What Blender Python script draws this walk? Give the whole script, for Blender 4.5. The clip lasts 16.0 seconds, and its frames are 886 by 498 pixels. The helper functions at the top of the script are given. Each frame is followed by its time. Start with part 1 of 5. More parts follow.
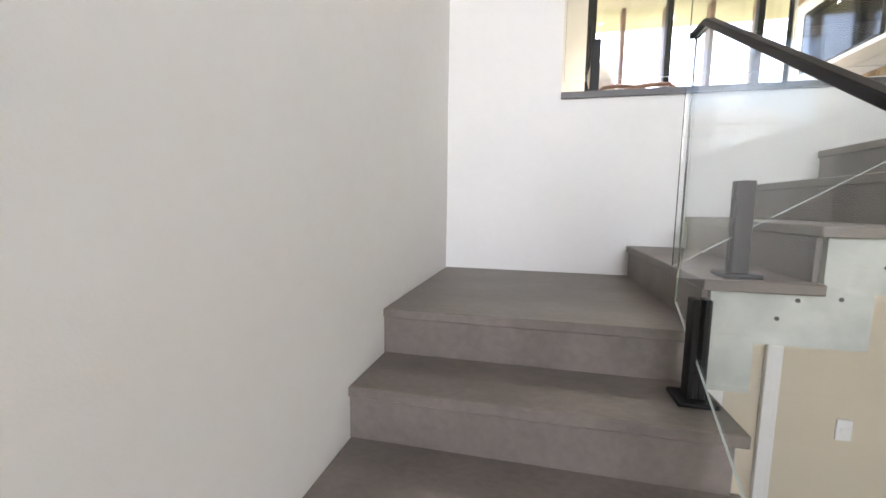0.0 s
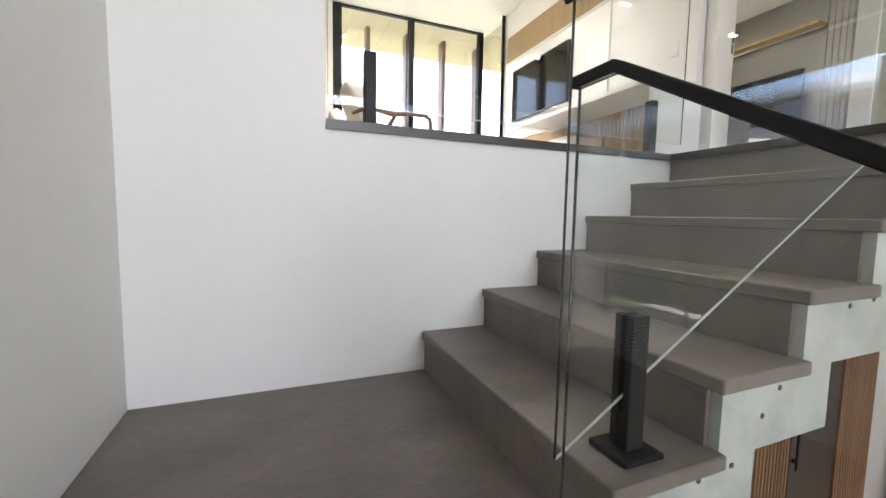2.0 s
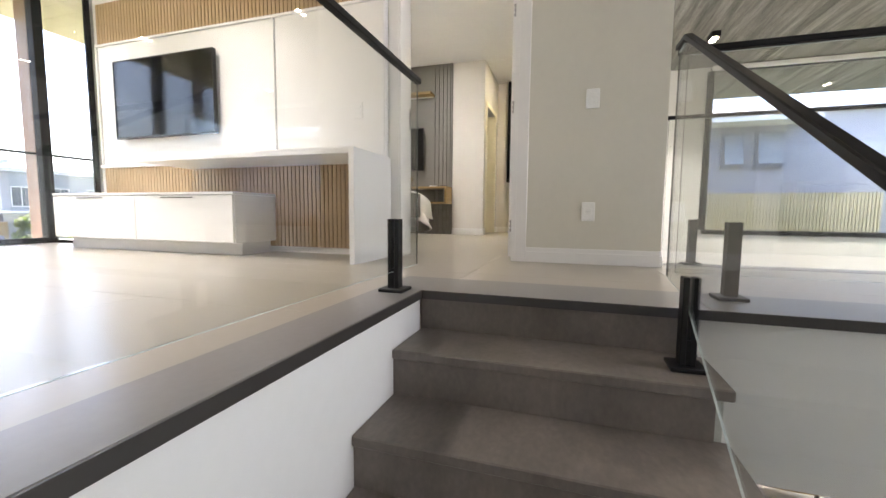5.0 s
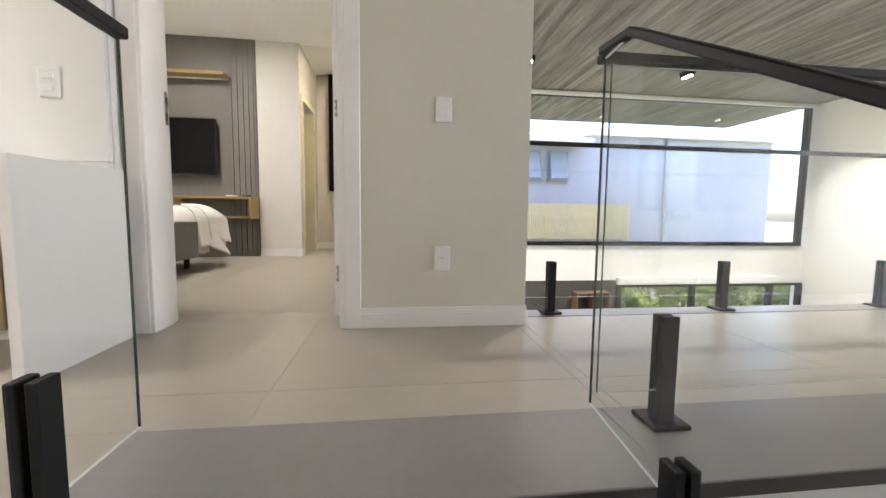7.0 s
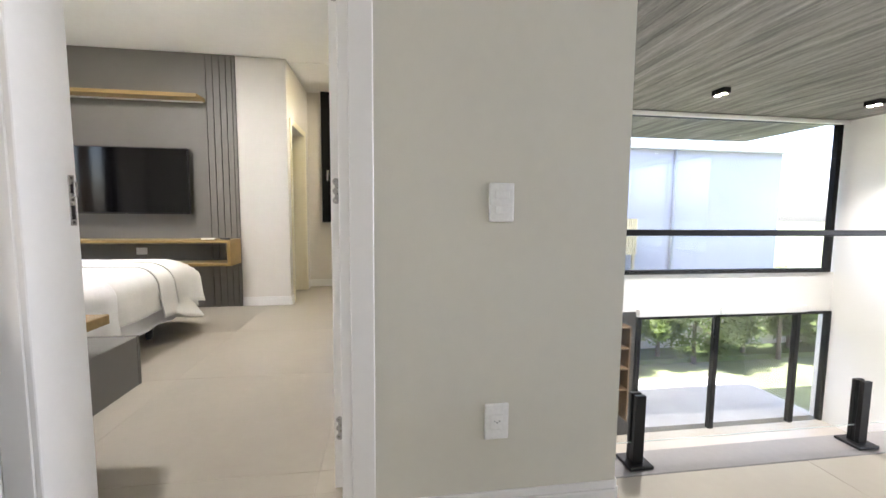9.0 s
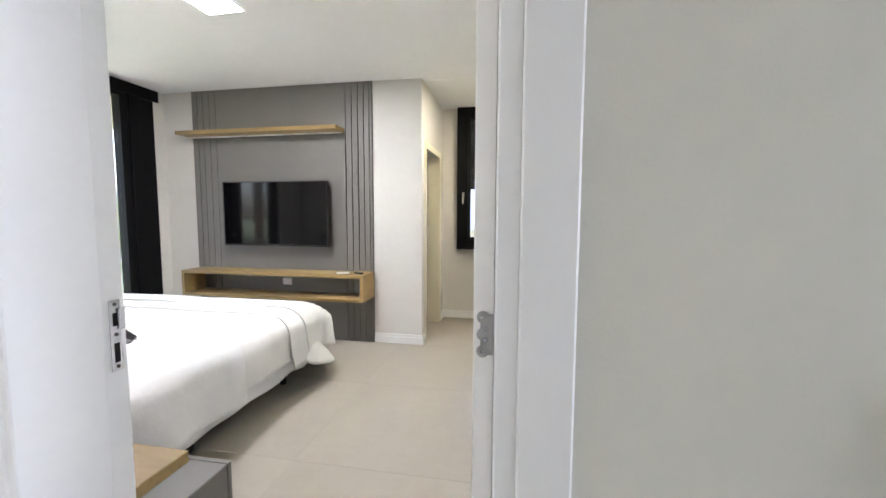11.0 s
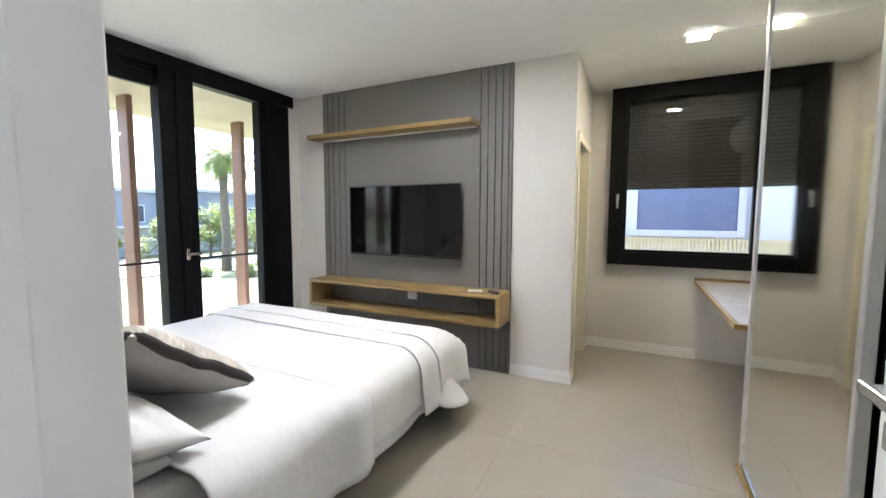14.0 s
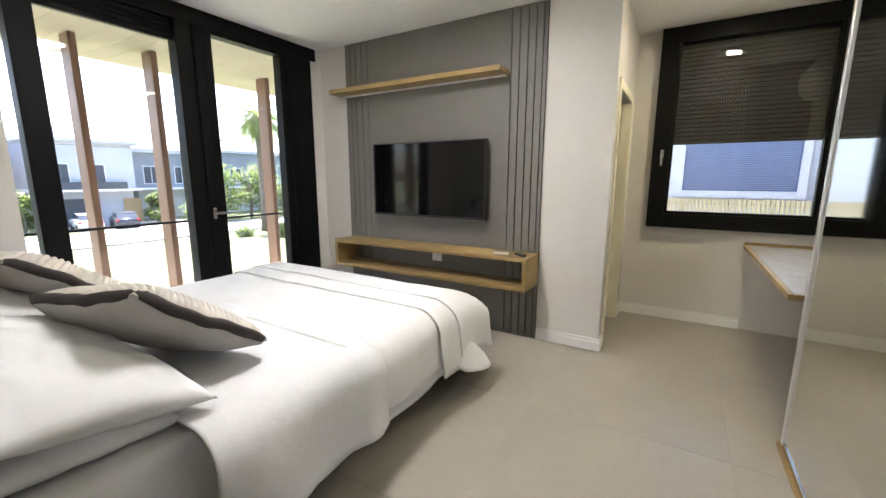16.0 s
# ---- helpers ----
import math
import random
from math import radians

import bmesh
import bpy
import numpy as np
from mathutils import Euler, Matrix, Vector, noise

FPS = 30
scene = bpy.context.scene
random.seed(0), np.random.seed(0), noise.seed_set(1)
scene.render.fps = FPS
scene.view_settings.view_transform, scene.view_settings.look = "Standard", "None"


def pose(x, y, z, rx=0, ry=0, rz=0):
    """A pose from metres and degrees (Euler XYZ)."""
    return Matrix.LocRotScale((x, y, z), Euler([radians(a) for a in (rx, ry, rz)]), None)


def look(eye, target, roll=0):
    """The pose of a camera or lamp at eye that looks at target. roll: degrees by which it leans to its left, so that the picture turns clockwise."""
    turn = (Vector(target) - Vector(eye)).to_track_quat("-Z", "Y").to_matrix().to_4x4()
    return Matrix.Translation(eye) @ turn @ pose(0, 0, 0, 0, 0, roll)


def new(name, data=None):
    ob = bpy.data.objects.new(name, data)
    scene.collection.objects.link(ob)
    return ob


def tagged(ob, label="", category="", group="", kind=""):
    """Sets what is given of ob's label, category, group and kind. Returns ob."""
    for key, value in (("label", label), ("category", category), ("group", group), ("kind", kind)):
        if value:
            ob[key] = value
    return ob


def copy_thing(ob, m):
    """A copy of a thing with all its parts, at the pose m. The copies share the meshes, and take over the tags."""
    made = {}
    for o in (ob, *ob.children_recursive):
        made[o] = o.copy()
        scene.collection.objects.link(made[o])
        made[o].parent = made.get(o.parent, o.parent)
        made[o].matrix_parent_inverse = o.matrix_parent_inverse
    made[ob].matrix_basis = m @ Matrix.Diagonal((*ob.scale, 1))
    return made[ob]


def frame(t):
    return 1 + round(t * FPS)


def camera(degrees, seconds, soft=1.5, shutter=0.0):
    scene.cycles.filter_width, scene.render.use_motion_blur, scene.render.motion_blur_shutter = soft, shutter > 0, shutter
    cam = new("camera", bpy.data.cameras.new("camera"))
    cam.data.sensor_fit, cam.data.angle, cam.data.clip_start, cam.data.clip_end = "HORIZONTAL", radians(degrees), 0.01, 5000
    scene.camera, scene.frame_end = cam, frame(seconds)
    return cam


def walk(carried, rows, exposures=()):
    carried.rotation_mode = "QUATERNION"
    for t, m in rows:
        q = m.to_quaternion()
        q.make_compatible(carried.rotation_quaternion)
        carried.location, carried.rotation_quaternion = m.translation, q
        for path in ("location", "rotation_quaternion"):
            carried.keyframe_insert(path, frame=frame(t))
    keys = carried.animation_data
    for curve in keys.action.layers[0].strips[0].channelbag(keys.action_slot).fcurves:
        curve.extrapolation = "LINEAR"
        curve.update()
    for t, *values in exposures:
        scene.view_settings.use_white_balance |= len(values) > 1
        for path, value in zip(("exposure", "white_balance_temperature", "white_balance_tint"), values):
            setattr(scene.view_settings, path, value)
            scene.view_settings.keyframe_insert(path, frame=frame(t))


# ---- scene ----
cam = camera(96.3, 16.0)
PATH = [
    (0, (0.163, 0.561, -0.657), (-0.285, 2.498, -0.875), 0.8),
    (0.5, (0.121, 0.758, -0.657), (0.144, 2.747, -0.86), 0.8),
    (1, (0.106, 0.994, -0.546), (0.474, 2.951, -0.736), 1.0),
    (1.5, (0.082, 1.221, -0.461), (0.677, 3.122, -0.639), 1.1),
    (2, (0.112, 1.413, -0.36), (0.868, 3.257, -0.53), 1.0),
    (2.5, (0.141, 1.657, -0.195), (1.07, 3.417, -0.387), 0.8),
    (3, (0.155, 1.853, -0.052), (1.201, 3.548, -0.234), 1.0),
    (3.5, (0.251, 2.004, 0.035), (1.47, 3.579, -0.147), 0.6),
    (4, (0.354, 2.116, 0.196), (1.821, 3.463, 0.008), -0.1),
    (4.5, (0.411, 2.315, 0.301), (2.144, 3.297, 0.125), 0.4),
    (5, (0.542, 2.424, 0.335), (2.441, 3.027, 0.16), 0.5),
    (5.2, (0.644, 2.472, 0.333), (2.584, 2.927, 0.158), 0.8),
    (7.5, (1.591, 2.583, 0.702), (3.563, 2.293, 0.528), 0.5),
    (8.2, (1.869, 2.653, 0.87), (3.839, 2.354, 0.697), 0.5),
    (10.3, (2.634, 2.711, 1.250), (4.626, 2.645, 1.070), 0.3),
    (10.5, (2.718, 2.752, 1.255), (4.711, 2.788, 1.084), 0.3),
    (11, (2.887, 2.796, 1.379), (4.846, 3.161, 1.212), 0.2),
    (11.5, (2.983, 2.897, 1.404), (4.869, 3.543, 1.247), 0.2),
    (12, (3.109, 3.013, 1.439), (4.937, 3.806, 1.278), 0.2),
    (12.5, (3.252, 3.071, 1.434), (5.062, 3.907, 1.274), 0.2),
    (13, (3.386, 3.123, 1.442), (5.189, 3.974, 1.28), 0.2),
    (13.5, (3.44, 3.226, 1.429), (5.237, 4.088, 1.268), 0.2),
    (14, (3.468, 3.3, 1.435), (5.26, 4.173, 1.274), 0.2),
    (14.5, (3.529, 3.297, 1.434), (5.309, 4.196, 1.273), 0.2),
    (15, (3.575, 3.288, 1.439), (5.334, 4.222, 1.254), 0.2),
    (15.5, (3.605, 3.293, 1.427), (5.337, 4.26, 1.171), 0.2),
    (16, (3.619, 3.294, 1.41), (5.311, 4.302, 1.058), 0.1),
]
walk(cam, [(t, look(eye, target, roll)) for t, eye, target, roll in PATH], exposures=[(0,3.45,6600,17),(1.2,3.4,6500,16),(2.5,3.05,6450,16),(3.5,3.0,6250,16),(5,3.1,6500,17),(8,3.15,6350,17),(10.5,3.35,5800,16),(12.5,3.15,5700,16),(14.5,2.9,5850,15),(16,2.85,6100,15)])

# ---- world, sun, lights ----
world = bpy.data.worlds.new("sky")
scene.world = world
world.use_nodes = True
wn = world.node_tree.nodes
sky = wn.new("ShaderNodeTexSky")
sky.sky_type = "NISHITA"
sky.sun_disc = False
SUN_EL, SUN_AZ = 66.0, 8.0
sky.sun_elevation, sky.sun_rotation = radians(SUN_EL), radians(SUN_AZ)
sky.dust_density = 3.0
world.node_tree.links.new(sky.outputs[0], wn["Background"].inputs[0])
wn["Background"].inputs[1].default_value = 0.15
sun = new("sun", bpy.data.lights.new("sun", "SUN"))
sun.data.energy, sun.data.angle, sun.data.color = 5.0, radians(0.6), (1.0, 0.95, 0.88)
_d = Vector((math.sin(radians(SUN_AZ)) * math.cos(radians(SUN_EL)), math.cos(radians(SUN_AZ)) * math.cos(radians(SUN_EL)), math.sin(radians(SUN_EL))))
sun.matrix_world = look(_d * 30, (0, 0, 0))


def lamp(name, m, power, sx, sy, color=(1, 0.97, 0.93), spread=180):
    d = bpy.data.lights.new(name, "AREA")
    d.shape, d.size, d.size_y, d.energy, d.color, d.spread = "RECTANGLE", sx, sy, power, color, radians(spread)
    o = new(name, d)
    o.matrix_world = m
    return o

# area lamp added in the tall south window's opening, standing in for sky light
lamp("south_window_fill", pose(1.72, -6.02, 1.4, 90, 0, 0), 14, 2.9, 2.6, (0.96, 0.98, 1.0), 100)

# ---- materials ----
def mat(name, col, rough=0.5, metal=0.0, var=0.08, scale=6.0, bump=0.0, bscale=60.0, stretch=(1, 1, 1), spec=0.5, island=0.0, fine=0.04, col2=None):
    """A painted, plastered, wooden or metal surface: base colour varied at two scales, with fine relief."""
    m = bpy.data.materials.new(name)
    m.use_nodes = True
    nt = m.node_tree
    n, l = nt.nodes, nt.links
    b = n["Principled BSDF"]
    b.inputs["Roughness"].default_value = rough
    b.inputs["Metallic"].default_value = metal
    b.inputs["Specular IOR Level"].default_value = spec
    tc = n.new("ShaderNodeTexCoord")
    mp = n.new("ShaderNodeMapping")
    mp.inputs["Scale"].default_value = stretch
    l.new(tc.outputs["Object"], mp.inputs[0])
    n1 = n.new("ShaderNodeTexNoise")
    n1.inputs["Scale"].default_value, n1.inputs["Detail"].default_value, n1.inputs["Roughness"].default_value = scale, 6, 0.6
    l.new(mp.outputs[0], n1.inputs[0])
    n2 = n.new("ShaderNodeTexNoise")
    n2.inputs["Scale"].default_value, n2.inputs["Detail"].default_value = scale * 14, 4
    l.new(mp.outputs[0], n2.inputs[0])
    r1 = n.new("ShaderNodeMapRange")
    r1.inputs[1].default_value, r1.inputs[2].default_value = 0.3, 0.7
    l.new(n1.outputs[0], r1.inputs[0])
    c2 = col2 or tuple(c * (1 - 2 * var) for c in col)
    c1 = col if col2 else tuple(min(1, c * (1 + var)) for c in col)
    mx = n.new("ShaderNodeMix")
    mx.data_type = "RGBA"
    mx.inputs[6].default_value, mx.inputs[7].default_value = (*c2, 1), (*c1, 1)
    l.new(r1.outputs[0], mx.inputs[0])
    mf = n.new("ShaderNodeMapRange")
    mf.inputs[1].default_value, mf.inputs[2].default_value = 0.3, 0.7
    mf.inputs[3].default_value, mf.inputs[4].default_value = 1 - fine, 1 + fine
    l.new(n2.outputs[0], mf.inputs[0])
    val = mf.outputs[0]
    if island:
        oi = n.new("ShaderNodeObjectInfo")
        ge = n.new("ShaderNodeNewGeometry")
        ad = n.new("ShaderNodeMath")
        ad.operation = "ADD"
        l.new(oi.outputs["Random"], ad.inputs[0])
        l.new(ge.outputs["Random Per Island"], ad.inputs[1])
        fr = n.new("ShaderNodeMath")
        fr.operation = "FRACT"
        l.new(ad.outputs[0], fr.inputs[0])
        ir = n.new("ShaderNodeMapRange")
        ir.inputs[3].default_value, ir.inputs[4].default_value = 1 - island, 1 + island
        l.new(fr.outputs[0], ir.inputs[0])
        mu = n.new("ShaderNodeMath")
        mu.operation = "MULTIPLY"
        l.new(val, mu.inputs[0])
        l.new(ir.outputs[0], mu.inputs[1])
        val = mu.outputs[0]
    vm = n.new("ShaderNodeVectorMath")
    vm.operation = "SCALE"
    l.new(mx.outputs[2], vm.inputs[0])
    l.new(val, vm.inputs["Scale"])
    l.new(vm.outputs[0], b.inputs["Base Color"])
    rr = n.new("ShaderNodeMapRange")
    rr.inputs[3].default_value, rr.inputs[4].default_value = max(0.02, rough - 0.06), min(1, rough + 0.06)
    l.new(n1.outputs[0], rr.inputs[0])
    l.new(rr.outputs[0], b.inputs["Roughness"])
    if bump:
        n3 = n.new("ShaderNodeTexNoise")
        n3.inputs["Scale"].default_value, n3.inputs["Detail"].default_value = bscale, 5
        l.new(mp.outputs[0], n3.inputs[0])
        bp = n.new("ShaderNodeBump")
        bp.inputs["Strength"].default_value, bp.inputs["Distance"].default_value = bump, 0.01
        l.new(n3.outputs[0], bp.inputs["Height"])
        l.new(bp.outputs[0], b.inputs["Normal"])
    return m


def glass_mat(name, tint=(0.97, 0.99, 0.98), ior=1.5):
    """Clear flat pane: fresnel mirror over a tinted see-through."""
    m = bpy.data.materials.new(name)
    m.use_nodes = True
    n, l = m.node_tree.nodes, m.node_tree.links
    n.remove(n["Principled BSDF"])
    t = n.new("ShaderNodeBsdfTransparent")
    t.inputs[0].default_value = (*tint, 1)
    g = n.new("ShaderNodeBsdfGlossy")
    g.inputs["Roughness"].default_value = 0.0
    f = n.new("ShaderNodeLayerWeight")
    pw = n.new("ShaderNodeMath")
    pw.operation, pw.inputs[1].default_value = "POWER", 5.0
    l.new(f.outputs["Facing"], pw.inputs[0])
    r0 = ((ior - 1) / (ior + 1)) ** 2
    sc = n.new("ShaderNodeMath")
    sc.operation, sc.inputs[1].default_value, sc.inputs[2].default_value = "MULTIPLY_ADD", 1 - r0, r0
    l.new(pw.outputs[0], sc.inputs[0])
    x = n.new("ShaderNodeMixShader")
    l.new(sc.outputs[0], x.inputs[0])
    l.new(t.outputs[0], x.inputs[1])
    l.new(g.outputs[0], x.inputs[2])
    l.new(x.outputs[0], n["Material Output"].inputs[0])
    return m


def glow_mat(name, col, power):
    m = bpy.data.materials.new(name)
    m.use_nodes = True
    b = m.node_tree.nodes["Principled BSDF"]
    b.inputs["Base Color"].default_value = (*col, 1)
    b.inputs["Emission Color"].default_value = (*col, 1)
    b.inputs["Emission Strength"].default_value = power
    return m


WHITE = mat("white_wall_paint", (0.80, 0.79, 0.76), 0.55, var=0.015, scale=1.5, bump=0.05, bscale=180, fine=0.01)
GREIGE = mat("greige_wall_paint", (0.65, 0.63, 0.55), 0.6, var=0.015, scale=1.5, bump=0.05, bscale=180, fine=0.01)
BEDWALL = mat("warm_grey_wall_paint", (0.67, 0.64, 0.59), 0.6, var=0.015, scale=1.5, bump=0.05, bscale=180, fine=0.01)
CEIL = mat("white_ceiling_paint", (0.83, 0.82, 0.80), 0.7, var=0.01, scale=1.2, fine=0.01)
TRIM = mat("white_lacquered_trim", (0.80, 0.79, 0.77), 0.32, var=0.012, scale=3, fine=0.008)
STAIR = mat("brown_grey_microcement", (0.185, 0.158, 0.138), 0.45, var=0.15, scale=2.6, bump=0.14, bscale=30, stretch=(1, 1.6, 1), fine=0.09)
FLOOR = mat("grey_beige_porcelain", (0.375, 0.342, 0.283), 0.31, island=0.015, var=0.05, scale=1.3, bump=0.02, bscale=40, fine=0.015)
SLAB = mat("mid_grey_stone_edge", (0.225, 0.215, 0.21), 0.33, var=0.05, scale=3, fine=0.03)
CONC = mat("board_marked_concrete", (0.24, 0.235, 0.21), 0.8, var=0.28, scale=2.2, bump=0.45, bscale=30, stretch=(0.5, 6, 1), island=0.24, fine=0.18)
STRING = mat("pale_green_grey_concrete", (0.50, 0.52, 0.47), 0.75, var=0.12, scale=7, bump=0.25, bscale=50, fine=0.06)
BLACK = mat("black_powder_coat", (0.005, 0.005, 0.0055), 0.5, spec=0.3, var=0.1, scale=8, fine=0.05, bump=0.05, bscale=250)
DARKFRAME = mat("charcoal_aluminium", (0.0025, 0.0025, 0.003), 0.5, spec=0.16, var=0.08, scale=8)
GLASS = glass_mat("clear_balustrade_glass", (0.985, 0.995, 0.99))
PANE = glass_mat("window_glass", (0.99, 0.992, 0.992))
EDGE = mat("green_glass_edge", (0.025, 0.038, 0.036), 0.1, var=0.05)
GREYPANEL = mat("grey_lacquered_panel", (0.152, 0.142, 0.124), 0.5, var=0.02, scale=3, fine=0.01)
OAK = mat("honey_oak", (0.32, 0.215, 0.078), 0.45, var=0.14, scale=3, bump=0.08, bscale=40, stretch=(1, 0.12, 1), fine=0.10)
OAKV = mat("honey_oak_upright", (0.40, 0.275, 0.14), 0.5, var=0.12, scale=4, bump=0.08, bscale=40, stretch=(1, 1, 0.08), island=0.07, fine=0.10)
SLATBACK = mat("dark_slat_backing", (0.13, 0.062, 0.036), 0.4, var=0.18, scale=6, stretch=(1, 1, 0.2), fine=0.1)
TVBLACK = mat("tv_plastic", (0.005, 0.005, 0.0055), 0.35, var=0.05)
SCREEN = mat("glossy_screen", (0.002, 0.0017, 0.002), 0.06, var=0.02, spec=0.4)
LINEN = mat("white_cotton", (0.69, 0.685, 0.68), 0.85, var=0.02, scale=4, bump=0.55, bscale=9, fine=0.015)
COVER = mat("white_quilted_cover", (0.68, 0.67, 0.645), 0.9, var=0.025, scale=5, bump=0.35, bscale=8, fine=0.02)
CHROME = mat("satin_steel", (0.6, 0.6, 0.6), 0.25, 1.0, var=0.03)
PLASTIC = mat("white_plastic", (0.82, 0.82, 0.80), 0.3, var=0.01)


# ---- shapes ----
def bx(bm, x0, x1, y0, y1, z0, z1, bevel=0.0, seg=1):
    """Adds a box, with rounded edges where bevel is given."""
    r = bmesh.ops.create_cube(bm, size=1)
    v = r["verts"]
    bmesh.ops.transform(bm, verts=v, matrix=Matrix.Translation(((x0 + x1) / 2, (y0 + y1) / 2, (z0 + z1) / 2)) @ Matrix.Diagonal((abs(x1 - x0), abs(y1 - y0), abs(z1 - z0), 1)))
    if bevel:
        es = list({e for q in v for e in q.link_edges})
        bmesh.ops.bevel(bm, geom=es, offset=bevel, segments=seg, affect="EDGES", profile=0.5)
    return bm


def box(x0, x1, y0, y1, z0, z1, bevel=0.0, seg=1):
    return bx(bmesh.new(), x0, x1, y0, y1, z0, z1, bevel, seg)


def boxes(rows, bevel=0.0):
    bm = bmesh.new()
    for r in rows:
        bx(bm, *r, bevel)
    return bm


def cyl(bm, p0, p1, r0, r1=None, n=16):
    p0, p1 = Vector(p0), Vector(p1)
    r = bmesh.ops.create_cone(bm, cap_ends=True, segments=n, radius1=r0, radius2=r0 if r1 is None else r1, depth=(p1 - p0).length)
    q = (p1 - p0).to_track_quat("Z", "Y").to_matrix().to_4x4()
    bmesh.ops.transform(bm, verts=r["verts"], matrix=Matrix.Translation((p0 + p1) / 2) @ q)
    return bm


def prism(pts, axis, a, b):
    """A flat outline (two coordinates a point) pushed through from a to b along an axis."""
    bm = bmesh.new()
    put = {"x": lambda p, w: (w, p[0], p[1]), "y": lambda p, w: (p[0], w, p[1]), "z": lambda p, w: (p[0], p[1], w)}[axis]
    va = [bm.verts.new(put(p, a)) for p in pts]
    vb = [bm.verts.new(put(p, b)) for p in pts]
    bm.faces.new(va)
    bm.faces.new(vb[::-1])
    for i in range(len(pts)):
        j = (i + 1) % len(pts)
        bm.faces.new((va[j], va[i], vb[i], vb[j]))
    bmesh.ops.recalc_face_normals(bm, faces=bm.faces)
    return bm


def mesh_of(name, bm, material, smooth=False):
    me = bpy.data.meshes.new(name)
    bm.to_mesh(me)
    bm.free()
    me.materials.append(material)
    if smooth:
        for p in me.polygons:
            p.use_smooth = True
    return me


def part(name, bm, material, parent, label="", smooth=False):
    o = new(name, mesh_of(name, bm, material, smooth))
    o.parent = parent
    if label:
        o["label"] = label
    return o


def thing(name, label, category, group="", at=(0, 0, 0), rz=0.0):
    o = new(name)
    o.matrix_world = pose(*at, 0, 0, rz)
    return tagged(o, label, category, group)


def solid(name, bm, material, label, category, group="", kind="", smooth=False):
    return tagged(new(name, mesh_of(name, bm, material, smooth)), label, category, group, kind)


def built(name, bm, material, label="", category="", smooth=False):
    return tagged(new(name, mesh_of(name, bm, material, smooth)), label, category, "", "structure")

# ---- levels and plan ----
GF = -2.975                      # ground floor; the upper floor is 0
R, G = 0.175, 0.2965             # riser and going
SX, SY = 0.685, 3.045            # first riser of the upper flight, wall beside it
INY = 1.94                       # open edge of the upper flight
LANDY = 1.95                     # front edge of the landing
LX = -0.39                       # wall beside the lower flight
WX0, WX1 = 3.43, 3.636           # wall between gallery and bedroom
DY0, DY1, DH = 2.820, 3.70, 2.12  # bedroom door opening
PX = 6.91                        # face of the tv panel wall
BEDC = 2.77                      # bedroom ceiling
WINY = 6.90                      # bedroom glazing
FARX = 8.65                      # living room far wall
SOUTH = -5.95

# upper floors
floor_up = built("floor", boxes([(LX - 0.2, 2.5, SY + 0.19, 7.75, -0.20, -0.003), (2.5, 3.66, SOUTH, 7.75, -0.20, -0.003), (3.66, 8.3, 1.86, 7.0, -0.2, -0.003),
                                (3.66, 3.72, SOUTH, 1.86, -0.20, -0.003)]), mat("tile_grout", (0.30, 0.275, 0.24), 0.8), "grey-beige polished porcelain floor tiles", "floor")
built("floor_edge", boxes([(0.28, 2.166, SY - 0.012, SY + 0.19, -0.032, 0.003), (2.150, 2.5, INY - 0.01, SY + 0.19, -0.032, 0.003), (2.150, 2.5, SOUTH, INY - 0.01, -0.032, 0.003),
                           (3.57, 3.73, SOUTH, 1.852, -0.032, 0.0035)], 0.004), SLAB, "dark grey stone edging round the stair well", "floor")
# dark strip puts the shade on the floor edge's front face into colour
DKMARK = mat("dark_shade_and_screws", (0.045, 0.040, 0.037), 0.4, var=0.08, scale=5)
built("edge_shade_strip", boxes([(0.28, 2.150, SY - 0.017, SY - 0.0125, -0.034, 0.0025), (2.1455, 2.1495, INY - 0.01, SY - 0.017, -0.034, 0.0025), (2.1455, 2.1495, SOUTH, INY - 0.0105, -0.034, 0.0025)]), DKMARK, "dark strip painting the shade on the floor edge", "trim")
built("ground_floor", box(-4.0, FARX, SOUTH - 0.2, 9.0, GF - 0.2, GF), FLOOR, "light grey polished ground floor tiles", "floor")

# stair: folded concrete plate with clad treads
def flight(name, pts, axis, a, b, material, label):
    return built(name, prism(pts, axis, a, b), material, label, "stairs")

zig = []
for k in range(6):
    x, z = SX + 0.03 + k * G, -1.05 + k * R
    zig += [(x, z), (x, z + R - 0.035)]
zig = zig + [(2.20, -0.04), (2.20, -0.215)]
under = []
for k in range(4, -1, -1):
    x, z = SX + 0.03 + k * G, -1.05 + k * R
    under += [(x + 0.13 + G, z + R - 0.20), (x + 0.13, z + R - 0.20)]
under += [(SX + 0.16, -1.24), (SX + 0.03, -1.24)]
flight("stair_upper_plate", zig + under, "y", INY + 0.02, SY, STRING, "raw pale concrete folded stair plate")
up_stair = thing("staircase", "brown-grey microcement stair treads on concrete", "stairs")
for k in range(6):
    x, z = SX + k * G, -1.05 + k * R
    if k < 5:
        part("tread", box(x, x + G + 0.03, INY, SY, z + R - 0.036, z + R, 0.004), STAIR, up_stair)
    part("riser", box(x + 0.014, x + 0.03, INY + 0.045, SY, z, z + R - 0.036), STAIR, up_stair)
GL = G
# flat dark discs draw the shade inside the tie holes
_th = bmesh.new()
for _x, _z in ((0.95, -0.93), (1.06, -0.92), (0.90, -0.99), (1.22, -0.76), (1.33, -0.74), (1.16, -0.82), (1.50, -0.58), (1.62, -0.57), (1.78, -0.40)):
    cyl(_th, (_x, INY + 0.018, _z), (_x, INY + 0.0205, _z), 0.007, n=10)
